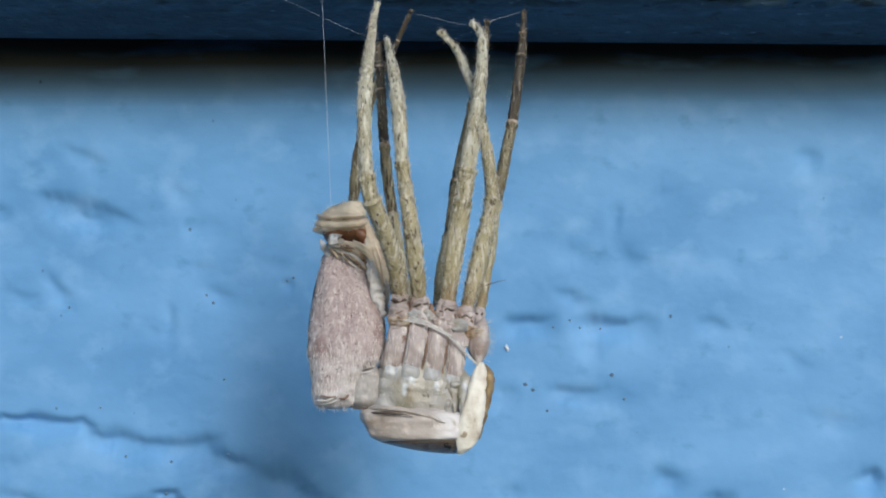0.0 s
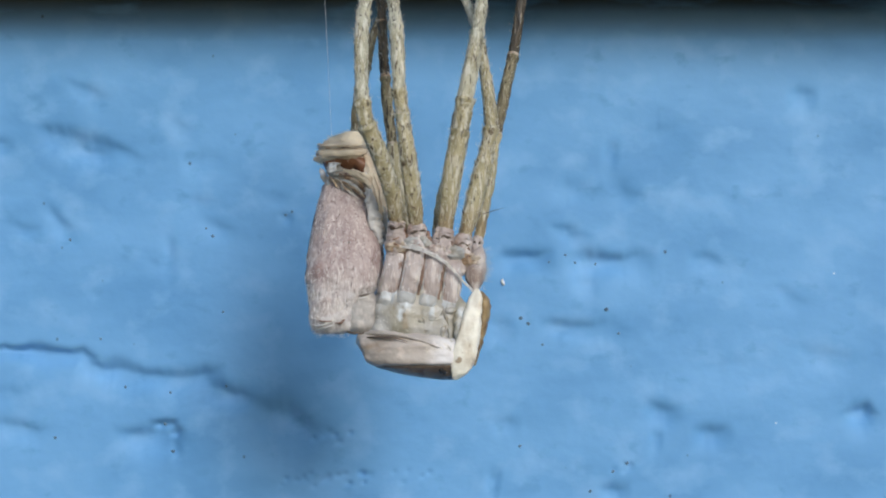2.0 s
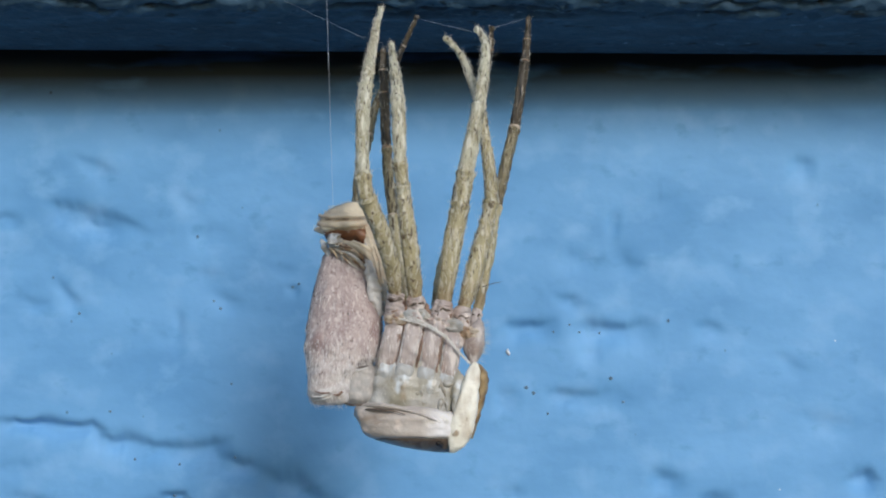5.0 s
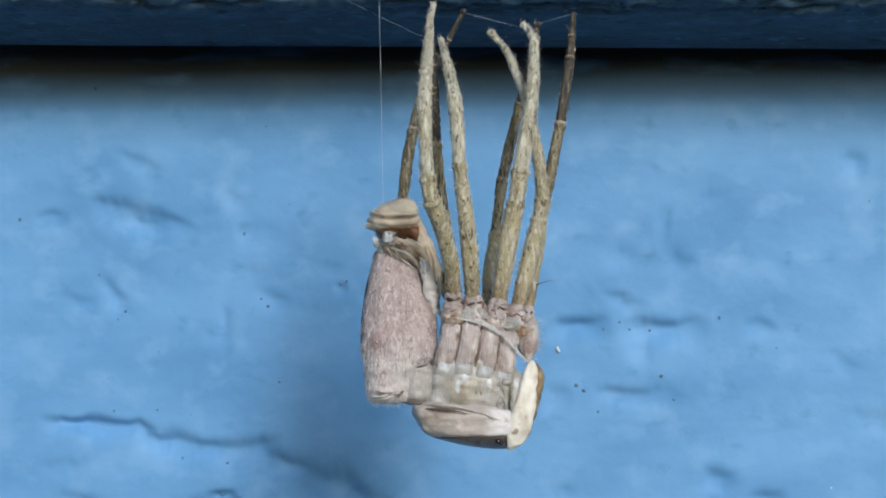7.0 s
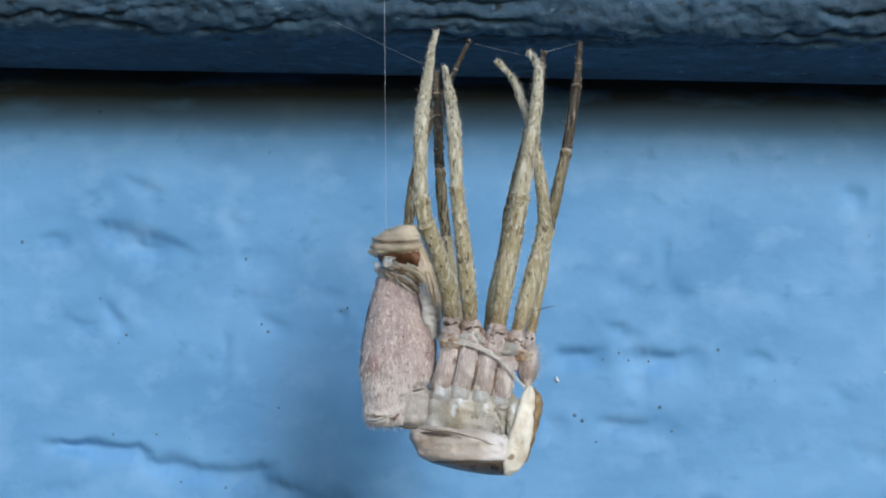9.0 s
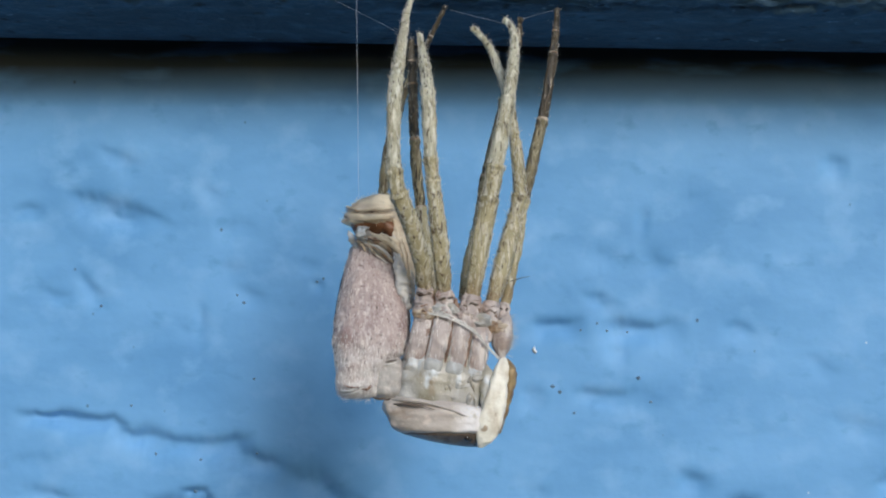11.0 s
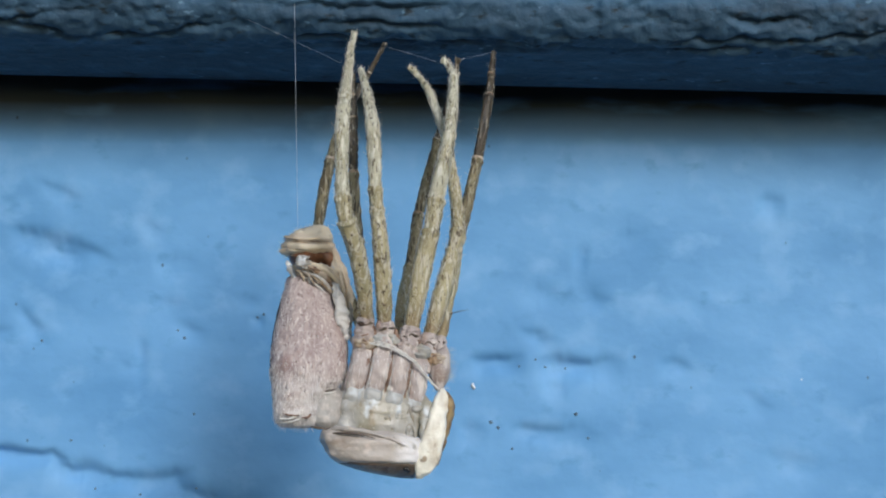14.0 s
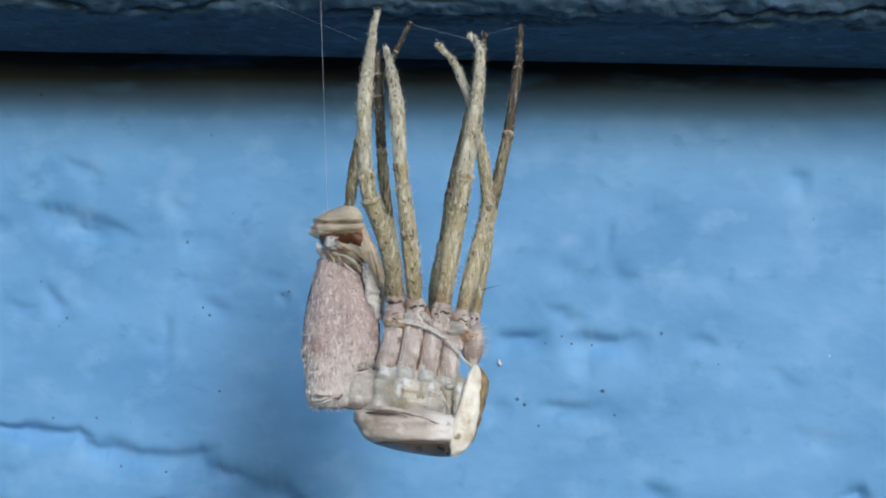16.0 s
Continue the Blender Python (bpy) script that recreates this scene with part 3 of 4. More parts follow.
def abdomen():
    rows = [((-4.42, 1.60, -1.54), 0.6, 0.6), ((-4.45, 1.60, -1.73), 1.15, 1.0), ((-4.41, 1.40, -2.60), 1.36, 1.2), ((-4.36, 1.10, -3.72), 1.66, 1.4), ((-4.31, 0.70, -5.30), 2.01, 1.6),
            ((-4.35, 0.30, -6.46), 2.09, 1.7), ((-4.40, 0.10, -7.27), 1.97, 1.6), ((-4.65, -0.10, -7.95), 1.62, 1.5), ((-4.91, -0.30, -8.81), 1.30, 1.3), ((-4.96, -0.50, -9.42), 1.18, 1.1), ((-4.99, -0.60, -9.75), 1.06, 0.8), ((-5.05, -0.60, -9.90), 0.85, 0.5), ((-5.08, -0.60, -9.96), 0.4, 0.25)]
    geo = tube(rows, 56, 8, 0.10, 0.7, square=2.5, seed=1, flat=True)
    ob = part("abdomen", geo, M_ABDOMEN, moult, "pinkish speckled abdomen skin with short pale hairs")
    hairs = fuzz(geo, 2700, 0.30, 0.0095, (0, 0, -1.0), rng, lambda p: p.y < 1.6 and p.z > -9.6 and noise.noise(p * 0.9) > -0.35, 0.22)
    part("short_hairs", hairs, M_HAIR_WHITE, ob, "short pale lying hairs", kind="stuff")
    tuft = fuzz(geo, 520, 0.26, 0.010, (0.25, 0, -0.8), rng, lambda p: p.z < -7.4 and p.y < 1.5, 0.42)
    flecks = fuzz(geo, 300, 0.19, 0.024, (0, 0, -1.0), rng, lambda p: p.y < 1.5 and p.z > -8.8 and noise.noise(p * 1.6) > -0.12, 0.12)
    part("dark_fleck", flecks, M_BRISTLE, ob, "dark short flecks", kind="stuff")
    part("hair_tuft", tuft, M_HAIR_WHITE, ob, "ragged pale tuft", kind="stuff")
    # dark split along the outer edge
    split = tube([((-5.58, 1.50, -2.13), 0.03, 0.1), ((-5.94, 1.30, -3.25), 0.055, 0.1), ((-6.20, 1.00, -4.52), 0.05, 0.1), ((-6.36, 0.70, -5.78), 0.045, 0.1), ((-6.40, 0.30, -7.18), 0.03, 0.1)], 10, 8, 0.02, 0.4)
    part("split_edge", split, M_BRISTLE, ob, "dark split edge")
    # wrinkles of the folded lower end
    for k, (a, m, b) in enumerate((((-5.78, -1.55, -9.20), (-5.38, -1.85, -9.32), (-4.96, -1.85, -9.29)), ((-6.14, -0.90, -9.72), (-5.39, -1.55, -9.65), (-4.54, -1.75, -9.37)),
                                   ((-6.01, -1.20, -9.51), (-5.44, -1.75, -9.50), (-4.72, -1.80, -9.16)), ((-4.78, -1.70, -9.41), (-4.51, -1.75, -9.40), (-4.30, -1.65, -9.22)))):
        part("wrinkle", tube([(a, 0.02, 0.04), (m, (0.06, 0.05, 0.07, 0.07)[k], 0.09), (b, 0.02, 0.04)], 10, 9, 0.04, 0.25, seed=k), (M_GROOVE, M_WHITE, M_WHITE, M_GROOVE)[k], ob, "creased skin of the folded end")


def cap():
    rows = [((-4.00, 1.70, 1.30), 0.1, 0.15), ((-4.00, 1.70, 1.23), 0.45, 0.5), ((-4.09, 1.70, 1.07), 0.78, 0.8), ((-4.28, 1.70, 0.78), 1.10, 1.1), ((-4.40, 1.70, 0.46), 1.28, 1.3),
            ((-4.43, 1.70, 0.34), 1.28, 1.3), ((-4.47, 1.70, 0.24), 1.41, 1.4), ((-4.50, 1.70, 0.02), 1.46, 1.42), ((-4.50, 1.70, -0.08), 1.39, 1.36), ((-4.53, 1.70, -0.17), 1.49, 1.42), ((-4.49, 1.70, -0.36), 1.46, 1.38), ((-4.43, 1.70, -0.49), 1.22, 1.15)]
    geo = tube(rows, 56, 6, 0.13, 0.5, seed=2, flat=True)
    ob = part("end_cap", geo, M_CAP, moult, "beige crumpled skin folded into a cap")
    part("short_hairs", fuzz(geo, 420, 0.2, 0.009, (-0.2, 0, 0.1), rng, lift=0.7), M_HAIR, ob, "pale fuzz", kind="stuff")
    part("rim_band", tube([((-5.80, 1.70, 0.20), 0.10, 0.10), ((-5.54, 0.80, -0.04), 0.17, 0.15), ((-4.90, 0.25, -0.12), 0.19, 0.17), ((-4.15, 0.20, -0.09), 0.18, 0.17), ((-3.41, 0.70, -0.01), 0.16, 0.15), ((-3.07, 1.60, 0.18), 0.10, 0.10)], 18, 9, 0.05, 0.35, ridges=4, ridge=0.06, seed=21), M_CAP, ob, "rolled beige rim of the hood")
    brim = [(-5.86, 1.50, 0.40), (-5.50, 0.62, 0.24), (-4.90, 0.16, 0.17), (-4.15, 0.14, 0.20), (-3.50, 0.56, 0.27), (-3.14, 1.50, 0.40)]
    part("brim_groove", tube([(p, 0.03, 0.035) for p in brim], 10, 9, 0.03, 0.3, seed=22), M_JOINT, ob, "brown groove above the rim")
    part("brim_fold", tube([((x, y + 0.05, z + 0.17), w, w) for (x, y, z), w in zip(brim, (0.05, 0.10, 0.12, 0.12, 0.10, 0.05))], 14, 9, 0.05, 0.3, seed=23), M_CAP, ob, "second rolled fold of the brim")
    part("cap_lining", tube([((-4.49, 1.60, -0.24), 1.28, 1.25), ((-4.36, 1.60, -0.56), 1.2, 1.2), ((-4.43, 1.70, -0.87), 0.95, 1.0), ((-4.36, 1.70, -1.12), 0.6, 0.6)], 28, 4, 0.12, 0.5, seed=3, flat=True),
         M_RUST, ob, "red-brown inner lining")
    part("hood_lining", tube([((-3.79, 1.00, -0.36), 0.3, 0.5), ((-3.35, 1.00, -0.74), 0.45, 0.5), ((-3.03, 1.20, -1.22), 0.30, 0.4), ((-2.90, 1.50, -1.51), 0.12, 0.3)], 24, 7, 0.07, 0.5, seed=4), M_RUST, ob, "red-brown inside of the hood")
    part("hood_neck", tube([((-4.43, 1.80, -0.86), 0.85, 0.7), ((-4.29, 1.60, -1.32), 1.0, 0.9), ((-4.35, 1.50, -1.84), 1.05, 0.95), ((-4.38, 1.50, -2.09), 0.8, 0.7)], 40, 8, 0.12, 0.3, ridges=11, ridge=0.04, seed=12, flat=True), M_CAP, ob, "crumpled beige skin inside the hood")
    # dry fibrous strands that fan out under the hood
    for k in range(9):
        f = k / 8
        x0, z0 = rng.uniform(-5.3, -4.6), rng.uniform(-1.6, -1.1)
        x1, z1 = -4.6 + 2.0 * f + rng.uniform(-0.15, 0.15), -2.0 - 1.2 * f * f + rng.uniform(-0.2, 0.2)
        w = rng.uniform(0.03, 0.06)
        y0 = rng.uniform(0.1, 0.5)
        mx, mz = (x0 + x1) / 2 + rng.uniform(-0.15, 0.15), (z0 + z1) / 2 + rng.uniform(0.0, 0.3)
        part("crumpled_fold", tube([((x0, y0 + 0.2, z0), w * 0.5, w * 0.5), ((mx, y0 - 0.15, mz), w, w * 0.8), ((x1, y0 + 0.3 * f, z1), w * 0.5, w * 0.5)], 10, 9, 0.05, 0.2, seed=k),
             (M_CAP, M_WHITE, M_JOINT)[k % 3], ob, "cream dry fold under the hood")
    for k, (pts, w) in enumerate(((((-4.71, 0.20, -0.97), (-3.89, -0.10, -1.27), (-3.15, 0.20, -1.68), (-2.52, 0.60, -2.65)), 0.15), (((-4.95, 0.20, -1.13), (-4.32, -0.10, -1.30), (-3.58, 0.10, -1.75), (-2.96, 0.50, -2.47)), 0.14),
                                  (((-3.90, 0.40, -0.98), (-3.27, 0.30, -1.30), (-2.87, 0.50, -1.72), (-2.46, 0.80, -2.51)), 0.12), (((-4.52, 0.20, -1.56), (-4.08, 0.0, -1.70), (-3.52, 0.20, -2.15), (-3.08, 0.50, -2.72)), 0.09))):
        part("fibrous_ribbon", tube([(pts[0], w * 0.5, 0.06), (pts[1], w, 0.10), (pts[2], w, 0.10), (pts[3], w * 0.5, 0.06)], 16, 9, 0.07, 0.22, ridges=5, ridge=0.12, seed=k + 3),
             (M_CAP, M_JOINT, M_CAP, M_WHITE)[k], ob, "cream fibrous ribbon under the hood")
    part("bead", tube([((-4.96, 0.20, -0.59), 0.12, 0.08), ((-4.89, 0.10, -0.82), 0.36, 0.26), ((-4.83, 0.10, -1.07), 0.42, 0.3), ((-4.83, 0.20, -1.37), 0.2, 0.1)], 24, 7, 0.26, 0.2), M_FROST, ob, "crumpled pale cream lump")
    curl = tube([((-3.35, 1.50, 0.10), 0.20, 0.4), ((-3.12, 1.20, -0.50), 0.34, 0.5), ((-2.88, 0.90, -1.35), 0.48, 0.45), ((-2.62, 0.80, -2.30), 0.54, 0.4), ((-2.44, 0.80, -3.20), 0.46, 0.35), ((-2.26, 0.90, -4.10), 0.26, 0.3), ((-2.16, 1.00, -4.90), 0.08, 0.15)], 44, 10, 0.12, 0.4, ridges=9, ridge=0.07, seed=5)
    for k, (shift, drop) in enumerate(((-0.22, 0.2), (0.05, 0.0), (0.28, 0.35))):
        pleat = [((-3.20 + shift * 0.5, 0.85, -0.35 - drop), 0.03, 0.04), ((-2.90 + shift, 0.42, -1.30 - drop * 0.6), 0.075, 0.07), ((-2.66 + shift, 0.36, -2.20), 0.085, 0.07), ((-2.45 + shift * 0.6, 0.42, -3.10), 0.06, 0.06), ((-2.25 + shift * 0.3, 0.62, -4.00 + drop), 0.02, 0.03)]
        part("pleat", tube(pleat, 12, 9, 0.05, 0.25, seed=44 + k), (M_WHITE, M_CAP, M_CAP)[k], ob, "pale pleat of the curled strip")
    part("curled_strip", curl, M_CAP, ob, "beige strip curling down")
    part("torn_membrane", tube([((-3.15, 0.20, -2.01), 0.08, 0.06), ((-2.92, -0.15, -2.73), 0.30, 0.12), ((-2.72, -0.20, -3.60), 0.34, 0.14), ((-2.52, -0.05, -4.50), 0.24, 0.10), ((-2.36, 0.3, -5.30), 0.08, 0.05)], 26, 10, 0.20, 0.28, seed=6), M_WHITE, ob, "torn white membrane")
    part("torn_membrane", tube([((-2.33, 0.60, -2.64), 0.05, 0.04), ((-2.14, 0.50, -3.43), 0.14, 0.05), ((-2.20, 0.60, -4.36), 0.18, 0.05), ((-2.01, 0.40, -5.33), 0.05, 0.04)], 14, 9, 0.12, 0.25, seed=9), M_FROST, ob, "torn white membrane")
    part("skin_flake", tube([((-5.67, 1.10, -0.80), 0.05, 0.04), ((-5.54, 1.00, -1.12), 0.17, 0.06), ((-5.35, 0.90, -1.51), 0.17, 0.06), ((-5.09, 0.80, -1.83), 0.05, 0.04)], 12, 6, 0.08, 0.2, seed=8), M_FROST, ob, "grey translucent flake")


def thorax():
    rows = [((-0.08, 0.60, -4.76), 1.4, 1.0), ((-0.08, 0.50, -5.29), 1.85, 1.3), ((-0.08, 0.40, -6.38), 1.92, 1.5), ((-0.39, 0.30, -7.37), 2.04, 1.6), ((-0.61, 0.20, -8.17), 2.30, 1.7),
            ((-0.51, 0.10, -8.70), 2.58, 1.8), ((-0.51, 0.10, -9.16), 2.66, 1.8), ((-0.63, 0.10, -9.77), 2.70, 1.8), ((-0.69, 0.10, -10.54), 2.55, 1.6)]
    geo = tube(rows, 72, 9, 0.14, 0.8, ridges=17, ridge=0.012, square=2.8, seed=11, flat=True)
    ob = part("thorax_membrane", geo, M_MEMBRANE, moult, "pale grey translucent membrane of the underside")
    part("short_hairs", fuzz(geo, 120, 0.26, 0.005, (0.3, -0.1, -0.7), rng, lambda p: p.y < -0.6 and p.z < -8.8, 0.5), M_HAIR, ob, "fine white hairs", kind="stuff")
    spec = [
        [((-1.43, -0.50, -5.30), 0.46, 0.3), ((-1.52, -0.70, -5.74), 0.54, 0.4), ((-1.73, -0.90, -6.72), 0.57, 0.45), ((-1.97, -0.90, -7.64), 0.54, 0.42), ((-2.06, -0.85, -8.12), 0.44, 0.35), ((-2.15, -0.80, -8.40), 0.36, 0.25)],
        [((-0.45, -0.60, -5.27), 0.42, 0.3), ((-0.51, -0.90, -5.74), 0.50, 0.4), ((-0.70, -1.10, -6.72), 0.54, 0.45), ((-0.91, -1.10, -7.70), 0.53, 0.42), ((-1.03, -1.05, -8.18), 0.50, 0.38), ((-1.12, -0.95, -8.49), 0.40, 0.25)],
        [((0.57, -0.60, -5.48), 0.42, 0.3), ((0.53, -0.90, -5.92), 0.50, 0.4), ((0.37, -1.10, -6.90), 0.53, 0.45), ((0.22, -1.10, -7.87), 0.52, 0.42), ((0.10, -1.05, -8.36), 0.48, 0.38), ((0.04, -0.95, -8.66), 0.38, 0.25)],
        [((1.53, -0.40, -6.08), 0.34, 0.3), ((1.52, -0.70, -6.46), 0.45, 0.4), ((1.42, -0.90, -7.26), 0.50, 0.42), ((1.29, -0.90, -8.17), 0.50, 0.4), ((1.17, -0.85, -8.66), 0.46, 0.35), ((1.09, -0.80, -8.96), 0.34, 0.25)],
    ]
    for k, rows in enumerate(spec):
        skin = tube(rows, 44, 8, 0.06, 0.30, ridges=13, ridge=0.035, square=3.2, seed=20 + k)
        rib = part("coxa_plate", skin, M_RIB, moult, "pinkish ribbed leg-base plate")
        top = rows[0][0][2] - 1.0
        part("white_fringe", joined([fuzz(skin, 70, 0.42, 0.012, (0.05, 0, -1.0), rng, lambda p: p.y < -0.6 and p.z > top, 0.15), fuzz(skin, 60, 0.5, 0.010, (0.0, 0, -1.0), rng, lambda p: p.y < -0.8, 0.12)]), M_HAIR_WHITE, rib, "white fibrous fringe", kind="stuff")
        for edge in (-0.8, 0.75):
            part("plate_rim", tube([((c[0] + edge * w, c[1] - 0.80 * d, c[2]), 0.022 + 0.012 * (n % 2), 0.03) for n, (c, w, d) in enumerate(rows)], 8, 9, 0.035, 0.18, seed=k + 2), M_FROST, rib, "whitish rim")
        a, b = Vector(rows[-2][0]), Vector(rows[-1][0])
        fore = Vector((0, -0.22, 0))
        tip = [(tuple(a.lerp(b, -0.9)), rows[-2][1] * 0.9, rows[-2][2] * 0.9), (tuple(a.lerp(b, -0.2) + fore), rows[-2][1] * 1.05, rows[-2][2] * 1.0), (tuple(b + fore), rows[-2][1] * 1.05, rows[-2][2] * 1.0), (tuple(a.lerp(b, 2.0) + fore), rows[-2][1] * 0.85, 0.35), (tuple(a.lerp(b, 3.2) + fore * 0.5), rows[-2][1] * 0.5, 0.2)]
        part("plate_tip", tube(tip, 30, 6, 0.06, 0.3, square=3.0, seed=30 + k), M_FROST, rib, "whitish membrane tip")
    for k, base in enumerate((((-2.02, -1.00, -5.38), (-0.95, -1.40, -5.39), (0.11, -1.60, -5.70), (1.17, -1.60, -6.30), (1.81, -1.50, -7.02), (2.55, -1.40, -7.80)),
                              ((-1.86, -0.90, -5.13), (-1.10, -1.30, -5.21), (-0.26, -1.50, -5.42), (0.65, -1.60, -5.88), (1.39, -1.50, -6.57)))):
        lines = []
        for q in range(7 if k == 0 else 4):
            off = [Vector((0.05 * rng.uniform(-1, 1), -0.03 * rng.random(), 0.07 * rng.uniform(-1, 1))) for _ in base]
            w = rng.uniform(0.010, 0.026)
            lines.append(tube([(tuple(Vector(p) + o), w * (0.5 if n in (0, len(base) - 1) else 1), w * 0.8) for n, (p, o) in enumerate(zip(base, off))], 8, 9, 0.03, 0.16, seed=40 + 9 * k + q))
        part("skin_fold", joined(lines), M_WHITE, moult, "ragged whitish fold across the leg bases")
    for k, rows in enumerate(([((-1.04, -1.00, -5.56), 0.04, 0.06), ((-1.13, -1.28, -6.48), 0.085, 0.1), ((-1.31, -1.33, -7.28), 0.08, 0.1), ((-1.52, -1.25, -8.00), 0.04, 0.06)],
                              [((0.0, -1.05, -5.68), 0.04, 0.06), ((-0.10, -1.35, -6.57), 0.085, 0.1), ((-0.25, -1.40, -7.39), 0.08, 0.1), ((-0.43, -1.35, -8.15), 0.04, 0.06)],
                              [((1.01, -0.95, -6.04), 0.04, 0.06), ((0.91, -1.25, -6.87), 0.085, 0.1), ((0.79, -1.30, -7.63), 0.08, 0.1), ((0.64, -1.25, -8.39), 0.04, 0.06)])):
        part("plate_groove", tube(rows, 10, 8, 0.05, 0.25, seed=70 + k), M_GROOVE, moult, "brown skin between two leg-base plates")
    for k in range(13):
        cx, cz = -2.3 + 0.33 * k + rng.uniform(-0.12, 0.12), rng.uniform(-9.9, -8.7)
        cy = -1.52 + 0.06 * cx * cx
        h, w = rng.uniform(0.22, 0.5), rng.uniform(0.12, 0.28)
        part("membrane_lump", tube([((cx, cy + 0.1, cz + h), 0.06, 0.06), ((cx + 0.05, cy, cz + 0.5 * h), w, 0.14), ((cx, cy - 0.03, cz), w * 1.1, 0.17), ((cx - 0.05, cy, cz - 0.6 * h), w * 0.8, 0.14), ((cx, cy + 0.1, cz - h), 0.06, 0.06)],
                                   26, 7, 0.06, 0.3, seed=90 + k, flat=True), (M_MEMBRANE, M_FROST, M_MEMBRANE)[k % 3], ob, "milky puffed membrane")
    strands = []
    for k in range(16):
        cx, cz = rng.uniform(-2.3, 1.3), rng.uniform(-10.2, -8.8)
        cy = -1.62 + 0.06 * cx * cx
        a = rng.uniform(1.0, 2.2)
        le = rng.uniform(0.25, 0.6)
        w = rng.uniform(0.02, 0.11)
        strands.append(tube([((cx - le * math.cos(a), cy + 0.05, cz - le * math.sin(a)), 0.02, 0.02), ((cx, cy - 0.05, cz + rng.uniform(-0.12, 0.12)), w, 0.05),
                             ((cx + le * math.cos(a), cy + 0.05, cz + le * math.sin(a)), 0.02, 0.02)], 10, 7, 0.04, 0.2, seed=k))
    part("membrane_shred", joined(strands), M_FROST, ob, "pale shreds of membrane", kind="stuff")
    part("side_film", tube([((1.72, -0.90, -7.99), 0.10, 0.05), ((1.83, -1.20, -8.47), 0.34, 0.10), ((1.97, -1.40, -9.29), 0.42, 0.12), ((1.88, -1.50, -10.19), 0.36, 0.12), ((1.75, -1.60, -10.94), 0.12, 0.06)], 22, 8, 0.08, 0.3, seed=17, flat=True), M_MEMBRANE, ob, "olive film reaching the jaw shell")
    wst = part("waist", tube([((-3.30, -0.35, -7.60), 0.34, 0.35), ((-3.32, -0.50, -7.84), 0.60, 0.7), ((-3.36, -0.55, -8.31), 0.78, 0.8), ((-3.40, -0.58, -9.04), 0.84, 0.8), ((-3.42, -0.58, -9.55), 0.82, 0.75), ((-3.38, -0.45, -9.86), 0.62, 0.55), ((-3.38, -0.40, -9.98), 0.3, 0.3)], 40, 8, 0.07, 0.6, square=2.5, seed=14, flat=True),
               M_WAIST, moult, "smooth pale grey-pink waist joining abdomen and thorax")
    # wrinkled strip whose dark brown stands in for the shadow band below
    part("waist_hem_shade", tube([((-4.30, -0.95, -9.84), 0.03, 0.05), ((-3.80, -1.20, -9.93), 0.07, 0.09), ((-3.20, -1.20, -9.95), 0.07, 0.09), ((-2.60, -1.30, -9.90), 0.03, 0.05)], 12, 8, 0.05, 0.3, seed=15), M_BROWN, wst, "wrinkled lower hem, coloured dark for the shadow band there")
    part("waist_crease", tube([((-3.85, -1.16, -8.00), 0.02, 0.04), ((-3.42, -1.30, -7.95), 0.05, 0.06), ((-2.93, -1.20, -7.83), 0.025, 0.05)], 10, 8, 0.02, 0.3), M_BROWN, wst, "dark crease")
    part("crease_rim", tube([((-3.85, -1.20, -8.12), 0.02, 0.04), ((-3.42, -1.36, -8.08), 0.05, 0.06), ((-2.93, -1.24, -7.97), 0.02, 0.05)], 10, 8, 0.02, 0.3), M_WHITE, wst, "pale rim of the crease")


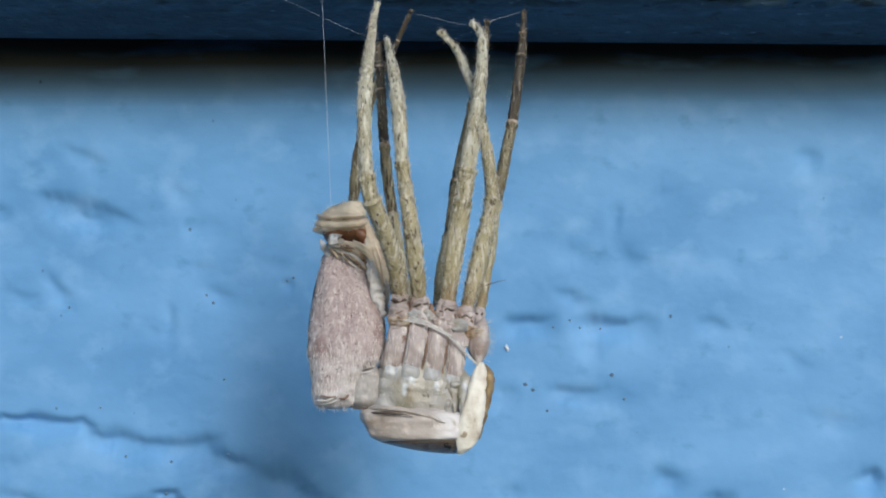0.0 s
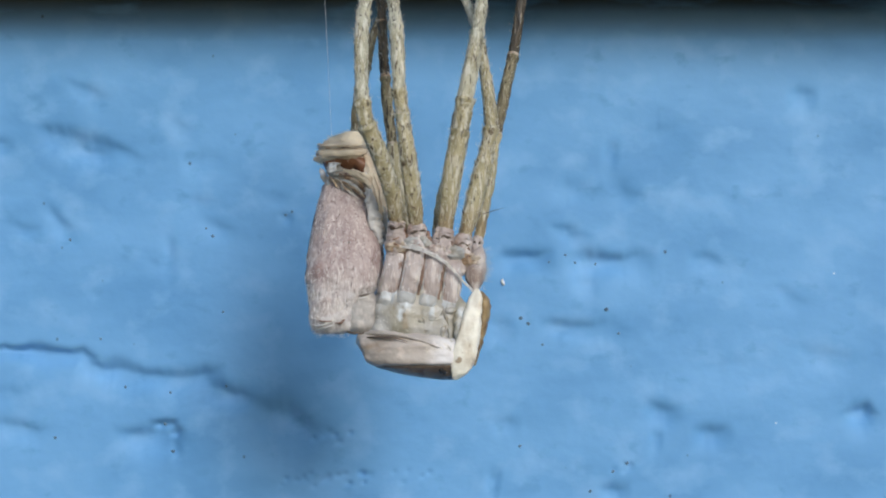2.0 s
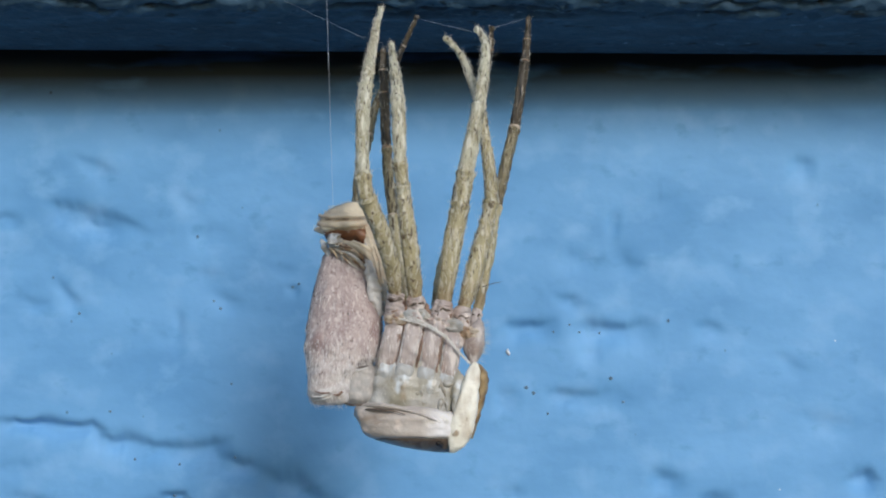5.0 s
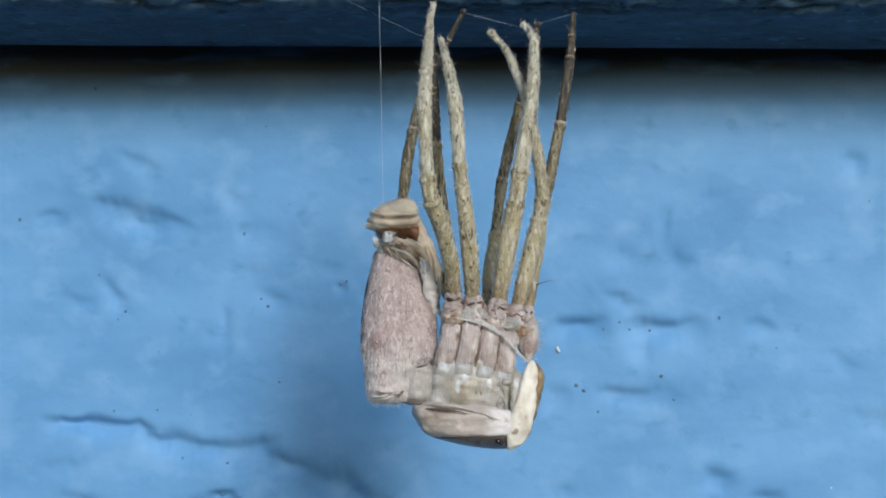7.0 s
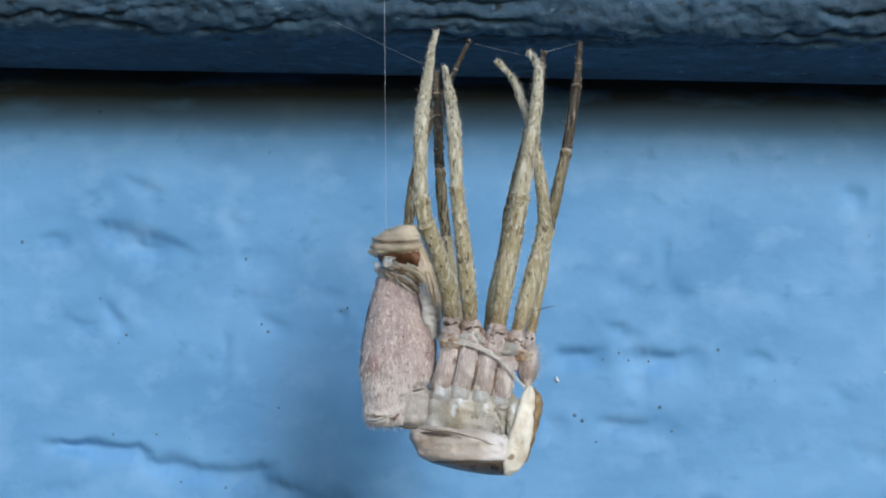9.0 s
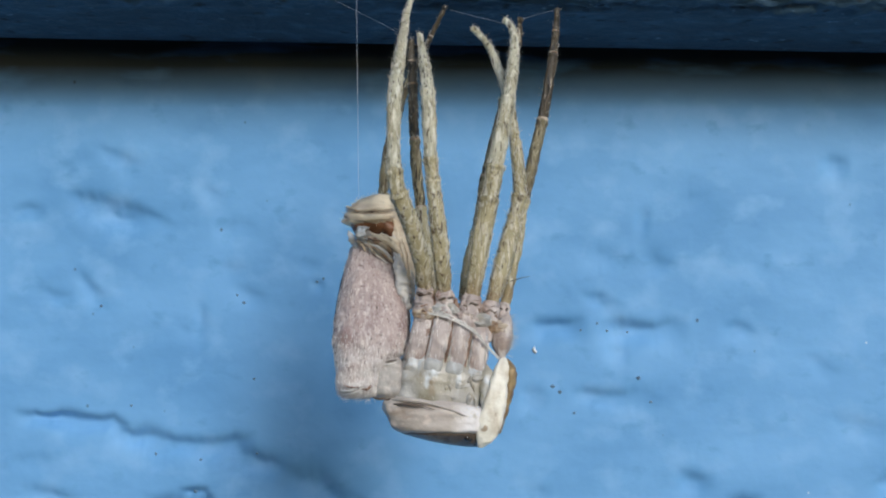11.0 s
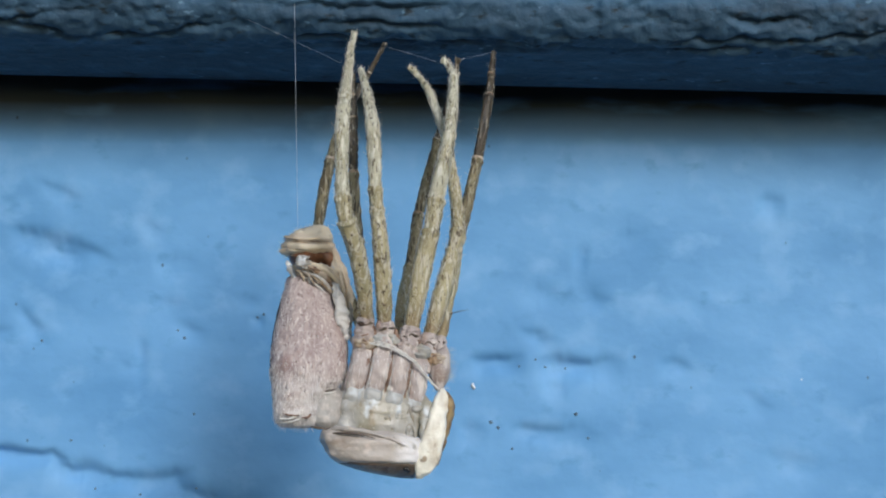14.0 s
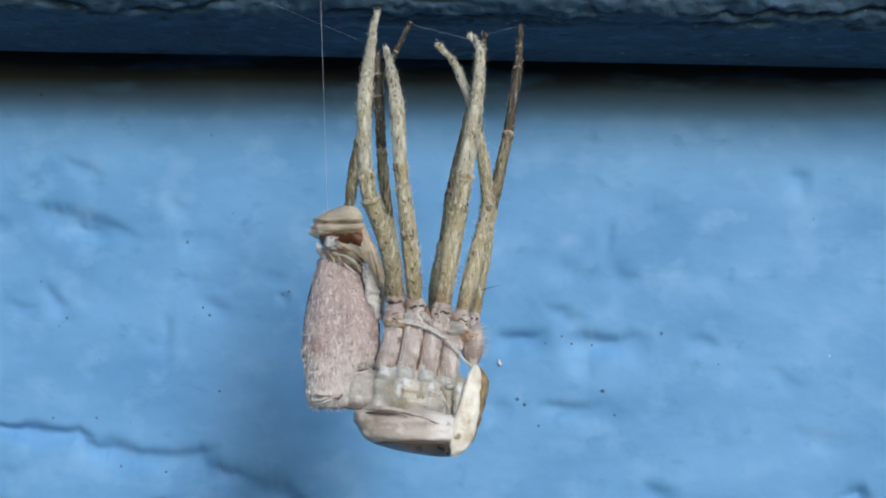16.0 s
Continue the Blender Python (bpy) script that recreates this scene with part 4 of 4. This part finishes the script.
def head():
    rows = [((-1.87, -0.30, -9.86), 1.5, 0.8), ((-1.44, -0.60, -10.04), 2.15, 1.2), ((-0.95, -0.70, -10.43), 2.72, 1.45), ((-0.83, -0.70, -10.91), 2.66, 1.5), ((-0.71, -0.70, -11.37), 2.50, 1.5),
            ((-0.58, -0.70, -11.60), 2.32, 1.45), ((-0.55, -0.60, -11.72), 2.15, 1.3)]
    geo = tube(rows, 72, 9, 0.15, 0.75, square=3.0, seed=50, flat=True)
    ob = part("carapace", geo, M_SHELL, moult, "tan smooth upturned head shield")
    part("short_hairs", fuzz(geo, 160, 0.34, 0.006, (0.5, -0.1, -0.6), rng, lambda p: p.y < -1.2 and p.x > -0.2 and p.z > -10.9, 0.4), M_HAIR, ob, "white fuzz", kind="stuff")
    part("seam", tube([((-3.30, -1.40, -10.19), 0.03, 0.05), ((-2.54, -2.20, -10.17), 0.07, 0.08), ((-1.64, -2.35, -10.25), 0.06, 0.08), ((-0.95, -2.40, -10.43), 0.02, 0.04)], 10, 8, 0.03, 0.3), M_BROWN, ob, "dark purple-brown seam")
    part("upper_fold", tube([((-3.46, -0.90, -9.98), 0.08, 0.2), ((-2.45, -1.80, -9.96), 0.13, 0.2), ((-1.40, -2.00, -10.08), 0.13, 0.2), ((-0.20, -2.10, -10.40), 0.09, 0.2), ((0.71, -2.00, -10.76), 0.04, 0.1)], 14, 9, 0.06, 0.35, seed=52), M_SHELL, ob, "pale folded rim")
    face = [((-0.67, -0.55, -11.30), 2.2, 1.35), ((-0.52, -0.55, -11.72), 2.20, 1.4), ((-0.22, -0.50, -11.94), 1.86, 1.25), ((0.16, -0.45, -12.16), 1.45, 1.0), ((0.68, -0.40, -12.36), 0.85, 0.7), ((1.08, -0.40, -12.48), 0.3, 0.3)]
    part("face", tube(face, 50, 7, 0.06, 0.9, square=2.8, seed=53, flat=True), M_BROWN, ob, "dark brown face below the shield")
    for c, r in (((0.80, -1.66, -11.96), 0.16), ((0.98, -1.52, -12.06), 0.12), ((1.22, -1.02, -12.26), 0.13)):
        x, y, z = c
        part("eye", tube([((x, y, z + r), 0.02, 0.02), ((x, y, z + 0.7 * r), 0.7 * r, 0.7 * r), ((x, y, z), r, r), ((x, y, z - 0.7 * r), 0.7 * r, 0.7 * r), ((x, y, z - r), 0.02, 0.02)], 12, 3), M_EYE, ob, "glossy black eye")
    flap = tube([((2.77, -1.20, -7.65), 0.10, 0.1), ((2.68, -1.30, -8.05), 0.34, 0.2), ((2.51, -1.50, -8.98), 0.48, 0.28), ((2.30, -1.60, -10.04), 0.60, 0.32), ((2.08, -1.60, -11.00), 0.66, 0.3), ((1.91, -1.50, -11.69), 0.60, 0.3), ((1.70, -1.40, -12.21), 0.36, 0.25), ((1.52, -1.30, -12.48), 0.1, 0.1)], 30, 7, 0.09, 0.5, square=3.2, seed=55, flat=True)
    part("jaw_shell", flap, M_CREAM, moult, "cream-white empty jaw shell")
    part("jaw_back", tube([((2.89, -0.80, -7.80), 0.1, 0.2), ((3.13, -0.80, -8.22), 0.28, 0.45), ((3.16, -0.80, -8.89), 0.30, 0.5), ((2.97, -0.90, -9.98), 0.22, 0.4), ((2.75, -1.00, -10.95), 0.15, 0.3), ((2.50, -1.10, -11.70), 0.10, 0.2)], 20, 8, 0.09, 0.35, seed=56), M_AMBER, moult, "amber-brown shell edge")
    palp = tube([((3.06, 0.0, -5.26), 0.08, 0.1), ((2.96, -0.10, -5.76), 0.36, 0.4), ((2.77, -0.20, -6.44), 0.56, 0.6), ((2.70, -0.30, -7.00), 0.54, 0.55), ((2.70, -0.40, -7.49), 0.32, 0.35), ((2.72, -0.50, -7.73), 0.12, 0.15)], 20, 5, 0.06, 0.5, seed=57)
    ob = part("palp", palp, M_RIB, moult, "pinkish rounded feeler stump with fuzz")
    part("short_hairs", fuzz(palp, 160, 0.42, 0.008, (0.6, 0, -0.2), rng, lambda p: p.x > 2.4), M_HAIR, ob, "pale fuzz", kind="stuff")


# each leg: (rows of middle line and width, dark parts, joints by row)
W1 = 1 / 72.0


def leg(rows, mats, cuts, seed, label):
    """rows: centre (mm) and width; cuts: rows at which the joints lie."""
    names = ["leg", "patella", "tibia", "metatarsus", "tarsus"]
    bounds = [0, *cuts, len(rows) - 1]
    first = None
    skins = []
    for i in range(len(bounds) - 1):
        seg = rows[bounds[i]:bounds[i + 1] + 1]
        seg = [(c, w * W1, w * W1) for c, w in seg]
        if len(seg) < 2:
            continue
        # narrowed ends at the joints
        c0, a0, _ = seg[0]
        c1, a1, _ = seg[-1]
        d0 = (Vector(seg[1][0]) - Vector(c0)).normalized()
        d1 = (Vector(c1) - Vector(seg[-2][0])).normalized()
        tip = i == len(bounds) - 2
        # each piece slips a little into the next one
        full = [(tuple(Vector(c0) - d0 * 0.10), a0 * 0.78, a0 * 0.78), (tuple(Vector(c0) + d0 * 0.14), a0 * 0.92, a0 * 0.92)] + seg[1:-1]
        full += [(tuple(Vector(c1) - d1 * 0.42), a1 * 1.02, a1 * 1.02), (tuple(Vector(c1) - d1 * 0.14), a1 * 1.16, a1 * 1.16), (tuple(Vector(c1) + d1 * (0.0 if tip else 0.08)), a1 * 0.80, a1 * 0.80)]
        geo = tube(full, 24, 9, 0.065, 0.26, ridges=5, ridge=0.03, side=(0.3, -1, 0.1), seed=seed + i)
        ob = part(names[i], geo, mats[i], first or moult, label if not first else "")
        if not first:
            first = ob
        elif mats[i] in (M_LEG_DARK, M_LEG_MID):
            ring = Vector(c0)
            way = (Vector(seg[1][0]) - ring).normalized() * (0.16 if i == 2 else 0.06)
            part("joint", tube([(tuple(ring - way), a0 * 0.98, a0 * 0.98), (tuple(ring), a0 * 1.10, a0 * 1.10), (tuple(ring + way), a0 * 0.98, a0 * 0.98)], 12, 2, 0.02, 0.2, seed=seed), M_JOINT, first, "pale joint skin")
        skins.append(geo)
    whole = joined(skins)
    up = (Vector(rows[-1][0]) - Vector(rows[0][0])).normalized()
    part("short_hairs", fuzz(whole, 120 if M_LEG_DARK in mats else 1300, 0.25, 0.010, up * 1.0, rng, lift=0.33), M_HAIR, first, "short pale hairs", kind="stuff")
    part("long_hairs", fuzz(whole, 60 if M_LEG_DARK in mats else 320, 0.36, 0.0055, up * 0.7, rng, lift=1.2), M_HAIR, first, "fine pale standing hairs", kind="stuff")
    tipz = rows[-1][0][2] - 4.5
    part("tip_hairs", fuzz(whole, 16 if M_LEG_DARK in mats else 240, 0.28, 0.007, up * 1.1, rng, lambda p: p.z > tipz, 0.55), M_HAIR, first, "pale hairs of the foot", kind="stuff")
    part("dark_spine", fuzz(whole, 30 if M_LEG_DARK in mats else 165, 0.25, 0.034, up * 1.0, rng, lift=0.2), M_BRISTLE, first, "dark short spines", kind="stuff")
    return first


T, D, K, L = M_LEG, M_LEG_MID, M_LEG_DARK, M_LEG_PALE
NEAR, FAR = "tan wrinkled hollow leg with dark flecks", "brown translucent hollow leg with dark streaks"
leg([((-1.50, -1.00, -4.16), 26), ((-1.73, -1.90, -2.50), 31), ((-2.32, -3.00, -0.63), 33), ((-2.99, -3.70, 0.90), 33), ((-3.20, -3.70, 2.16), 29), ((-3.24, -3.30, 3.72), 25), ((-3.23, -2.70, 5.65), 27),
     ((-3.09, -2.00, 7.31), 25), ((-2.80, -0.80, 9.58), 18), ((-2.65, -0.20, 10.59), 14), ((-2.37, 0.60, 12.11), 10)], [T, T, L, L, L], [3, 4, 7, 9], 100, NEAR)
leg([((-0.42, -0.80, -4.33), 28), ((-0.63, -1.50, -2.32), 32), ((-0.92, -2.00, -0.07), 30), ((-1.14, -1.90, 1.78), 27), ((-1.27, -1.90, 3.01), 26), ((-1.33, -1.60, 4.90), 27), ((-1.42, -1.00, 6.72), 26),
     ((-1.57, 0.0, 8.25), 20), ((-1.70, 0.50, 9.05), 15), ((-1.85, 1.60, 10.26), 10)], [T, T, L, L, L], [3, 4, 6, 7], 110, NEAR)
leg([((1.06, -0.40, -4.55), 30), ((1.39, -0.60, -2.40), 36), ((1.82, -0.60, 0.08), 37), ((2.04, -0.60, 1.02), 34), ((2.30, -0.40, 2.76), 34), ((2.69, -0.10, 4.68), 30), ((3.06, 0.30, 6.65), 27),
     ((3.32, 1.00, 8.37), 22), ((3.50, 1.80, 10.24), 17), ((3.28, 2.30, 10.93), 13), ((2.94, 2.60, 11.38), 11)], [T, T, L, L, L], [3, 4, 6, 8], 120, NEAR)
leg([((2.13, 0.0, -4.89), 28), ((2.73, 0.20, -2.80), 35), ((3.28, 0.40, -0.75), 34), ((3.50, 0.50, 0.14), 29), ((3.73, 0.60, 1.31), 29), ((3.66, 0.90, 2.77), 26), ((3.47, 1.40, 4.59), 21), ((3.22, 2.00, 6.45), 19),
     ((2.84, 2.60, 7.85), 17), ((2.39, 3.20, 9.33), 16), ((2.04, 3.40, 10.09), 13), ((1.20, 3.70, 11.11), 11)], [T, T, T, L, L], [3, 4, 7, 10], 130, NEAR)
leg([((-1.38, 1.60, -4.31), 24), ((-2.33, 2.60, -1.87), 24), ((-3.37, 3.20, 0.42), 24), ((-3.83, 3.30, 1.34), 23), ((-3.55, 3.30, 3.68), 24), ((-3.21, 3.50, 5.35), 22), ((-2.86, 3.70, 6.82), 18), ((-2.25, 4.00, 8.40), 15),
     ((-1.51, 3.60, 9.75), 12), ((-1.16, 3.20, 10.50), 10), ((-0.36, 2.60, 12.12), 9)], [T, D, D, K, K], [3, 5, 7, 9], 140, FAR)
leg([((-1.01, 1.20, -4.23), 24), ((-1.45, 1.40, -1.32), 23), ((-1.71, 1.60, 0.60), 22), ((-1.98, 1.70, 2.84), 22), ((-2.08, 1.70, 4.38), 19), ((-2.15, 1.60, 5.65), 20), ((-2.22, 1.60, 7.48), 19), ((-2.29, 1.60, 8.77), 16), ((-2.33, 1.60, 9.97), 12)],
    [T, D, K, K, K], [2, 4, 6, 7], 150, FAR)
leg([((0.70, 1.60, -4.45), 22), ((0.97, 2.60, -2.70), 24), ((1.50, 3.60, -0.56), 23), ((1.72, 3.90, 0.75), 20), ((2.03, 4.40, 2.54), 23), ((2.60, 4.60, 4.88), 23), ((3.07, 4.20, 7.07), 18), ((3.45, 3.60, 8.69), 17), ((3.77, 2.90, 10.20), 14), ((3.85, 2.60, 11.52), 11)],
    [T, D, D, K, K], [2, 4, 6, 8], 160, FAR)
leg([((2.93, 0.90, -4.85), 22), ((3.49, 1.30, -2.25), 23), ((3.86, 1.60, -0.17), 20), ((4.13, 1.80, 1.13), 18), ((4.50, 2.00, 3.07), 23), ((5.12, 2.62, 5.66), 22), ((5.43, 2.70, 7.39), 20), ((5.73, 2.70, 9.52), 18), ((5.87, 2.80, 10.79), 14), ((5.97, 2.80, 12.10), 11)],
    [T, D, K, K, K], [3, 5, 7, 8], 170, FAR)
for k, (top, low, wt, wl) in enumerate((((-1.50, -1.00, -4.16), (-1.58, -0.70, -5.55), 17, 18), ((-0.40, -0.85, -4.33), (-0.42, -0.80, -5.74), 18, 19), ((1.06, -0.45, -4.61), (0.78, -0.70, -6.09), 20, 20), ((2.10, -0.05, -4.96), (1.68, -0.40, -6.60), 19, 17), ((2.91, 0.60, -4.93), (2.64, 0.20, -6.12), 11, 12))):
    a, b = Vector(top), Vector(low)
    rows = [(tuple(a.lerp(b, f)), w * 2 * W1, w * 1.9 * W1) for f, w in ((-0.16, wt * 0.84), (0.04, wt * 0.98), (0.2, wt * 1.0), (0.45, 0.5 * (wt + wl) * 1.05), (0.8, wl * 1.12), (1.1, wl * 1.0))]
    ob = part("leg_socket", tube(rows, 36, 10, 0.12, 0.34, ridges=5, ridge=0.05, square=2.3, seed=60 + k), M_RIB, moult, "wrinkled brown and cream leg socket")
    # torn rims: a dark inner crease under a whitish lip
    for f, r, mat, name in ((-0.03, 0.032, M_RIB, "socket_lip"), (0.10, 0.05, M_BROWN, "socket_crease"), (0.55, 0.03, M_GROOVE, "socket_crease")):
        c = a.lerp(b, f)
        w = (wt + (wl - wt) * f) * 2 * W1
        span = rng.uniform(0.7, 1.2)
        arc = [(c.x + w * 1.05 * math.sin(q), c.y - w * 1.0 * math.cos(q), c.z - 0.16 * w * math.cos(q) + rng.uniform(-0.10, 0.10)) for q in (-span, -span / 2, 0.0, span / 2, span)]
        part(name, tube([(p, r * (0.4 if n in (0, 4) else rng.uniform(0.6, 1.5)), r) for n, p in enumerate(arc)], 10, 7, 0.06, 0.2, seed=80 + k), mat, ob, "torn edge of the leg socket")
# brown skin in the gaps between the sockets
for k, (x, y, z) in enumerate(((-1.00, -0.95, -4.95), (0.18, -0.95, -5.05), (1.35, -0.75, -5.35), (2.25, -0.40, -5.55))):
    part("socket_gap", tube([((x, y + 0.15, z + 0.55), 0.05, 0.06), ((x + 0.02, y, z + 0.15), 0.17, 0.12), ((x, y, z - 0.25), 0.15, 0.12), ((x - 0.04, y + 0.1, z - 0.6), 0.05, 0.06)], 14, 8, 0.09, 0.22, seed=150 + k), M_GROOVE, moult, "brown creased skin between two leg sockets")
# loose membrane that joins the sockets
for k, (x0, x1, zc, yc) in enumerate(((-2.15, -0.75, -5.15, -1.25), (-1.15, 0.35, -4.95, -1.30), (-0.10, 1.35, -5.20, -1.20), (0.95, 2.20, -5.55, -1.05), (1.75, 3.00, -5.90, -0.75))):
    half = (x1 - x0) / 2
    mid = (x0 + x1) / 2
    zc = zc - 0.12
    rows = [((mid - half * 0.2, yc + 0.40, zc + 0.40), half * 0.25, 0.08), ((mid, yc + 0.15, zc + 0.22), half * 0.7, 0.12), ((mid, yc + 0.06, zc), half * 0.9, 0.14), ((mid + 0.05, yc + 0.10, zc - 0.26), half * 0.75, 0.12), ((mid + 0.1, yc + 0.3, zc - 0.45), half * 0.3, 0.08)]
    part("collar_membrane", tube(rows, 40, 9, 0.16, 0.26, seed=140 + k, flat=True), (M_JOINT, M_FROST, M_RIB, M_FROST, M_JOINT)[k], moult, "crumpled pale membrane joining the leg sockets")
abdomen()
cap()
thorax()
head()
part("bristle", hair((3.19, 0.0, -3.53), (0.95, -0.2, 0.22), 1.25, 0.034), M_BRISTLE, moult, "single long dark bristle")


def line(a, b, r, sag=0.0):
    m = tuple((p + q) / 2 for p, q in zip(a, b))
    return tube([(a, r, r), ((m[0], m[1], m[2] - sag), r, r), (b, r, r)], 6, 6)


part("silk_strand", line((-0.20, 2.60, 11.89), (2.97, 2.60, 11.12), 0.0023, 0.0), M_SILK, moult, "fine silk strand between feet")
part("silk_strand", line((3.88, 2.60, 11.39), (5.97, 2.80, 12.04), 0.0023, 0.0), M_SILK, moult, "fine silk strand between feet")
part("silk_strand", line((-8.32, 4.00, 13.42), (-3.18, -0.50, 10.05), 0.0023, 0.0), M_SILK, moult, "fine silk strand from a leg")

# drag thread from the cap to the board's lip
ANCHOR = Vector((-5.95, -12.8, 15.9))
KNOT = Vector((-5.07, 1.70, 0.91))
silk = new("silk_thread", mesh_from("silk_thread", [Vector(v) * MM for v in line((0, 0, -0.6), (0, 0, 15.9), 0.0072)[0]], line((0, 0, -0.6), (0, 0, 15.9), 0.0072)[1], M_SILK))
tagged(silk, "single taut white silk thread holding the moult", "silk thread")


def hang(x, y, z, turn, nod, lean):
    return pose(x * MM, y * MM, z * MM) @ pose(0, 0, 0, 0, 0, turn) @ pose(0, 0, 0, nod) @ pose(0, 0, 0, 0, lean)


SWAY = [
    (0, hang(0.23, -19.17, -0.40, 3.73, 1.58, -0.93)),
    (0.5, hang(-0.23, -20.08, -0.37, 3.52, 1.01, -0.38)),
    (1, hang(-0.04, -20.06, -0.39, 0.98, -0.49, -0.78)),
    (1.5, hang(0.37, -20.23, -0.42, 0.60, -2.01, -0.87)),
    (2, hang(0.36, -19.57, -0.61, 1.18, 0.45, -0.75)),
    (2.5, hang(0.18, -19.28, -0.49, 1.62, 1.97, -0.77)),
    (3, hang(0.19, -20.45, -0.56, -0.77, 1.33, -0.39)),
    (3.5, hang(-0.00, -20.63, -0.26, -0.82, -2.01, -0.64)),
    (3.7, hang(0.04, -20.65, -0.29, -1.42, -1.82, -0.47)),
    (5.8, hang(-0.28, -19.94, -0.00, 1.83, 0.98, 0.53)),
    (6, hang(-0.35, -19.51, 0.27, 2.01, -0.25, 0.04)),
    (6.5, hang(-0.44, -19.67, 0.18, 3.77, 0.88, -0.08)),
    (7, hang(-0.34, -19.13, 0.12, 6.86, 2.70, 0.05)),
    (7.5, hang(-0.40, -19.31, 0.23, 4.15, 3.10, 0.45)),
    (8, hang(-0.43, -19.75, 0.29, 1.55, 0.83, -0.21)),
    (8.5, hang(-0.36, -19.43, 0.54, 1.05, -0.98, -0.15)),
    (9, hang(-0.46, -19.43, 0.44, 1.43, 0.11, 0.05)),
    (9.5, hang(-0.36, -18.73, 0.69, 1.53, -0.09, -0.06)),
    (10, hang(-0.62, -19.55, 0.37, 0.21, 1.01, 0.66)),
    (10.2, hang(-0.43, -19.66, 0.25, 0.00, 1.28, 0.17)),
    (12.3, hang(-0.11, -18.86, -0.17, 5.79, 2.56, 0.28)),
    (12.5, hang(-0.12, -19.24, -0.21, 4.85, 2.15, 0.71)),
    (13, hang(-0.17, -19.74, -0.24, 4.30, 0.47, -0.14)),
    (13.5, hang(-0.34, -19.67, -0.25, 3.15, 0.05, 0.09)),
    (14, hang(0.21, -19.86, 0.37, 8.71, -1.03, 1.08)),
    (14.5, hang(0.16, -20.05, 0.21, 8.12, 0.40, 1.03)),
    (15, hang(0.06, -20.17, 0.11, 3.49, -0.65, 0.33)),
    (15.5, hang(0.23, -20.13, 0.36, 3.43, -2.90, -0.24)),
    (16, hang(0.28, -20.03, 0.24, 4.90, -2.15, -0.44)),
]


def motions():
    walk(moult, SWAY)
    rows = []
    for t, m in SWAY:
        foot = m @ (KNOT * MM)
        up = (ANCHOR * MM - foot).normalized()
        rows.append((t, Matrix.Translation(foot) @ Vector((0, 0, 1)).rotation_difference(up).to_matrix().to_4x4()))
    walk(silk, rows)


motions()
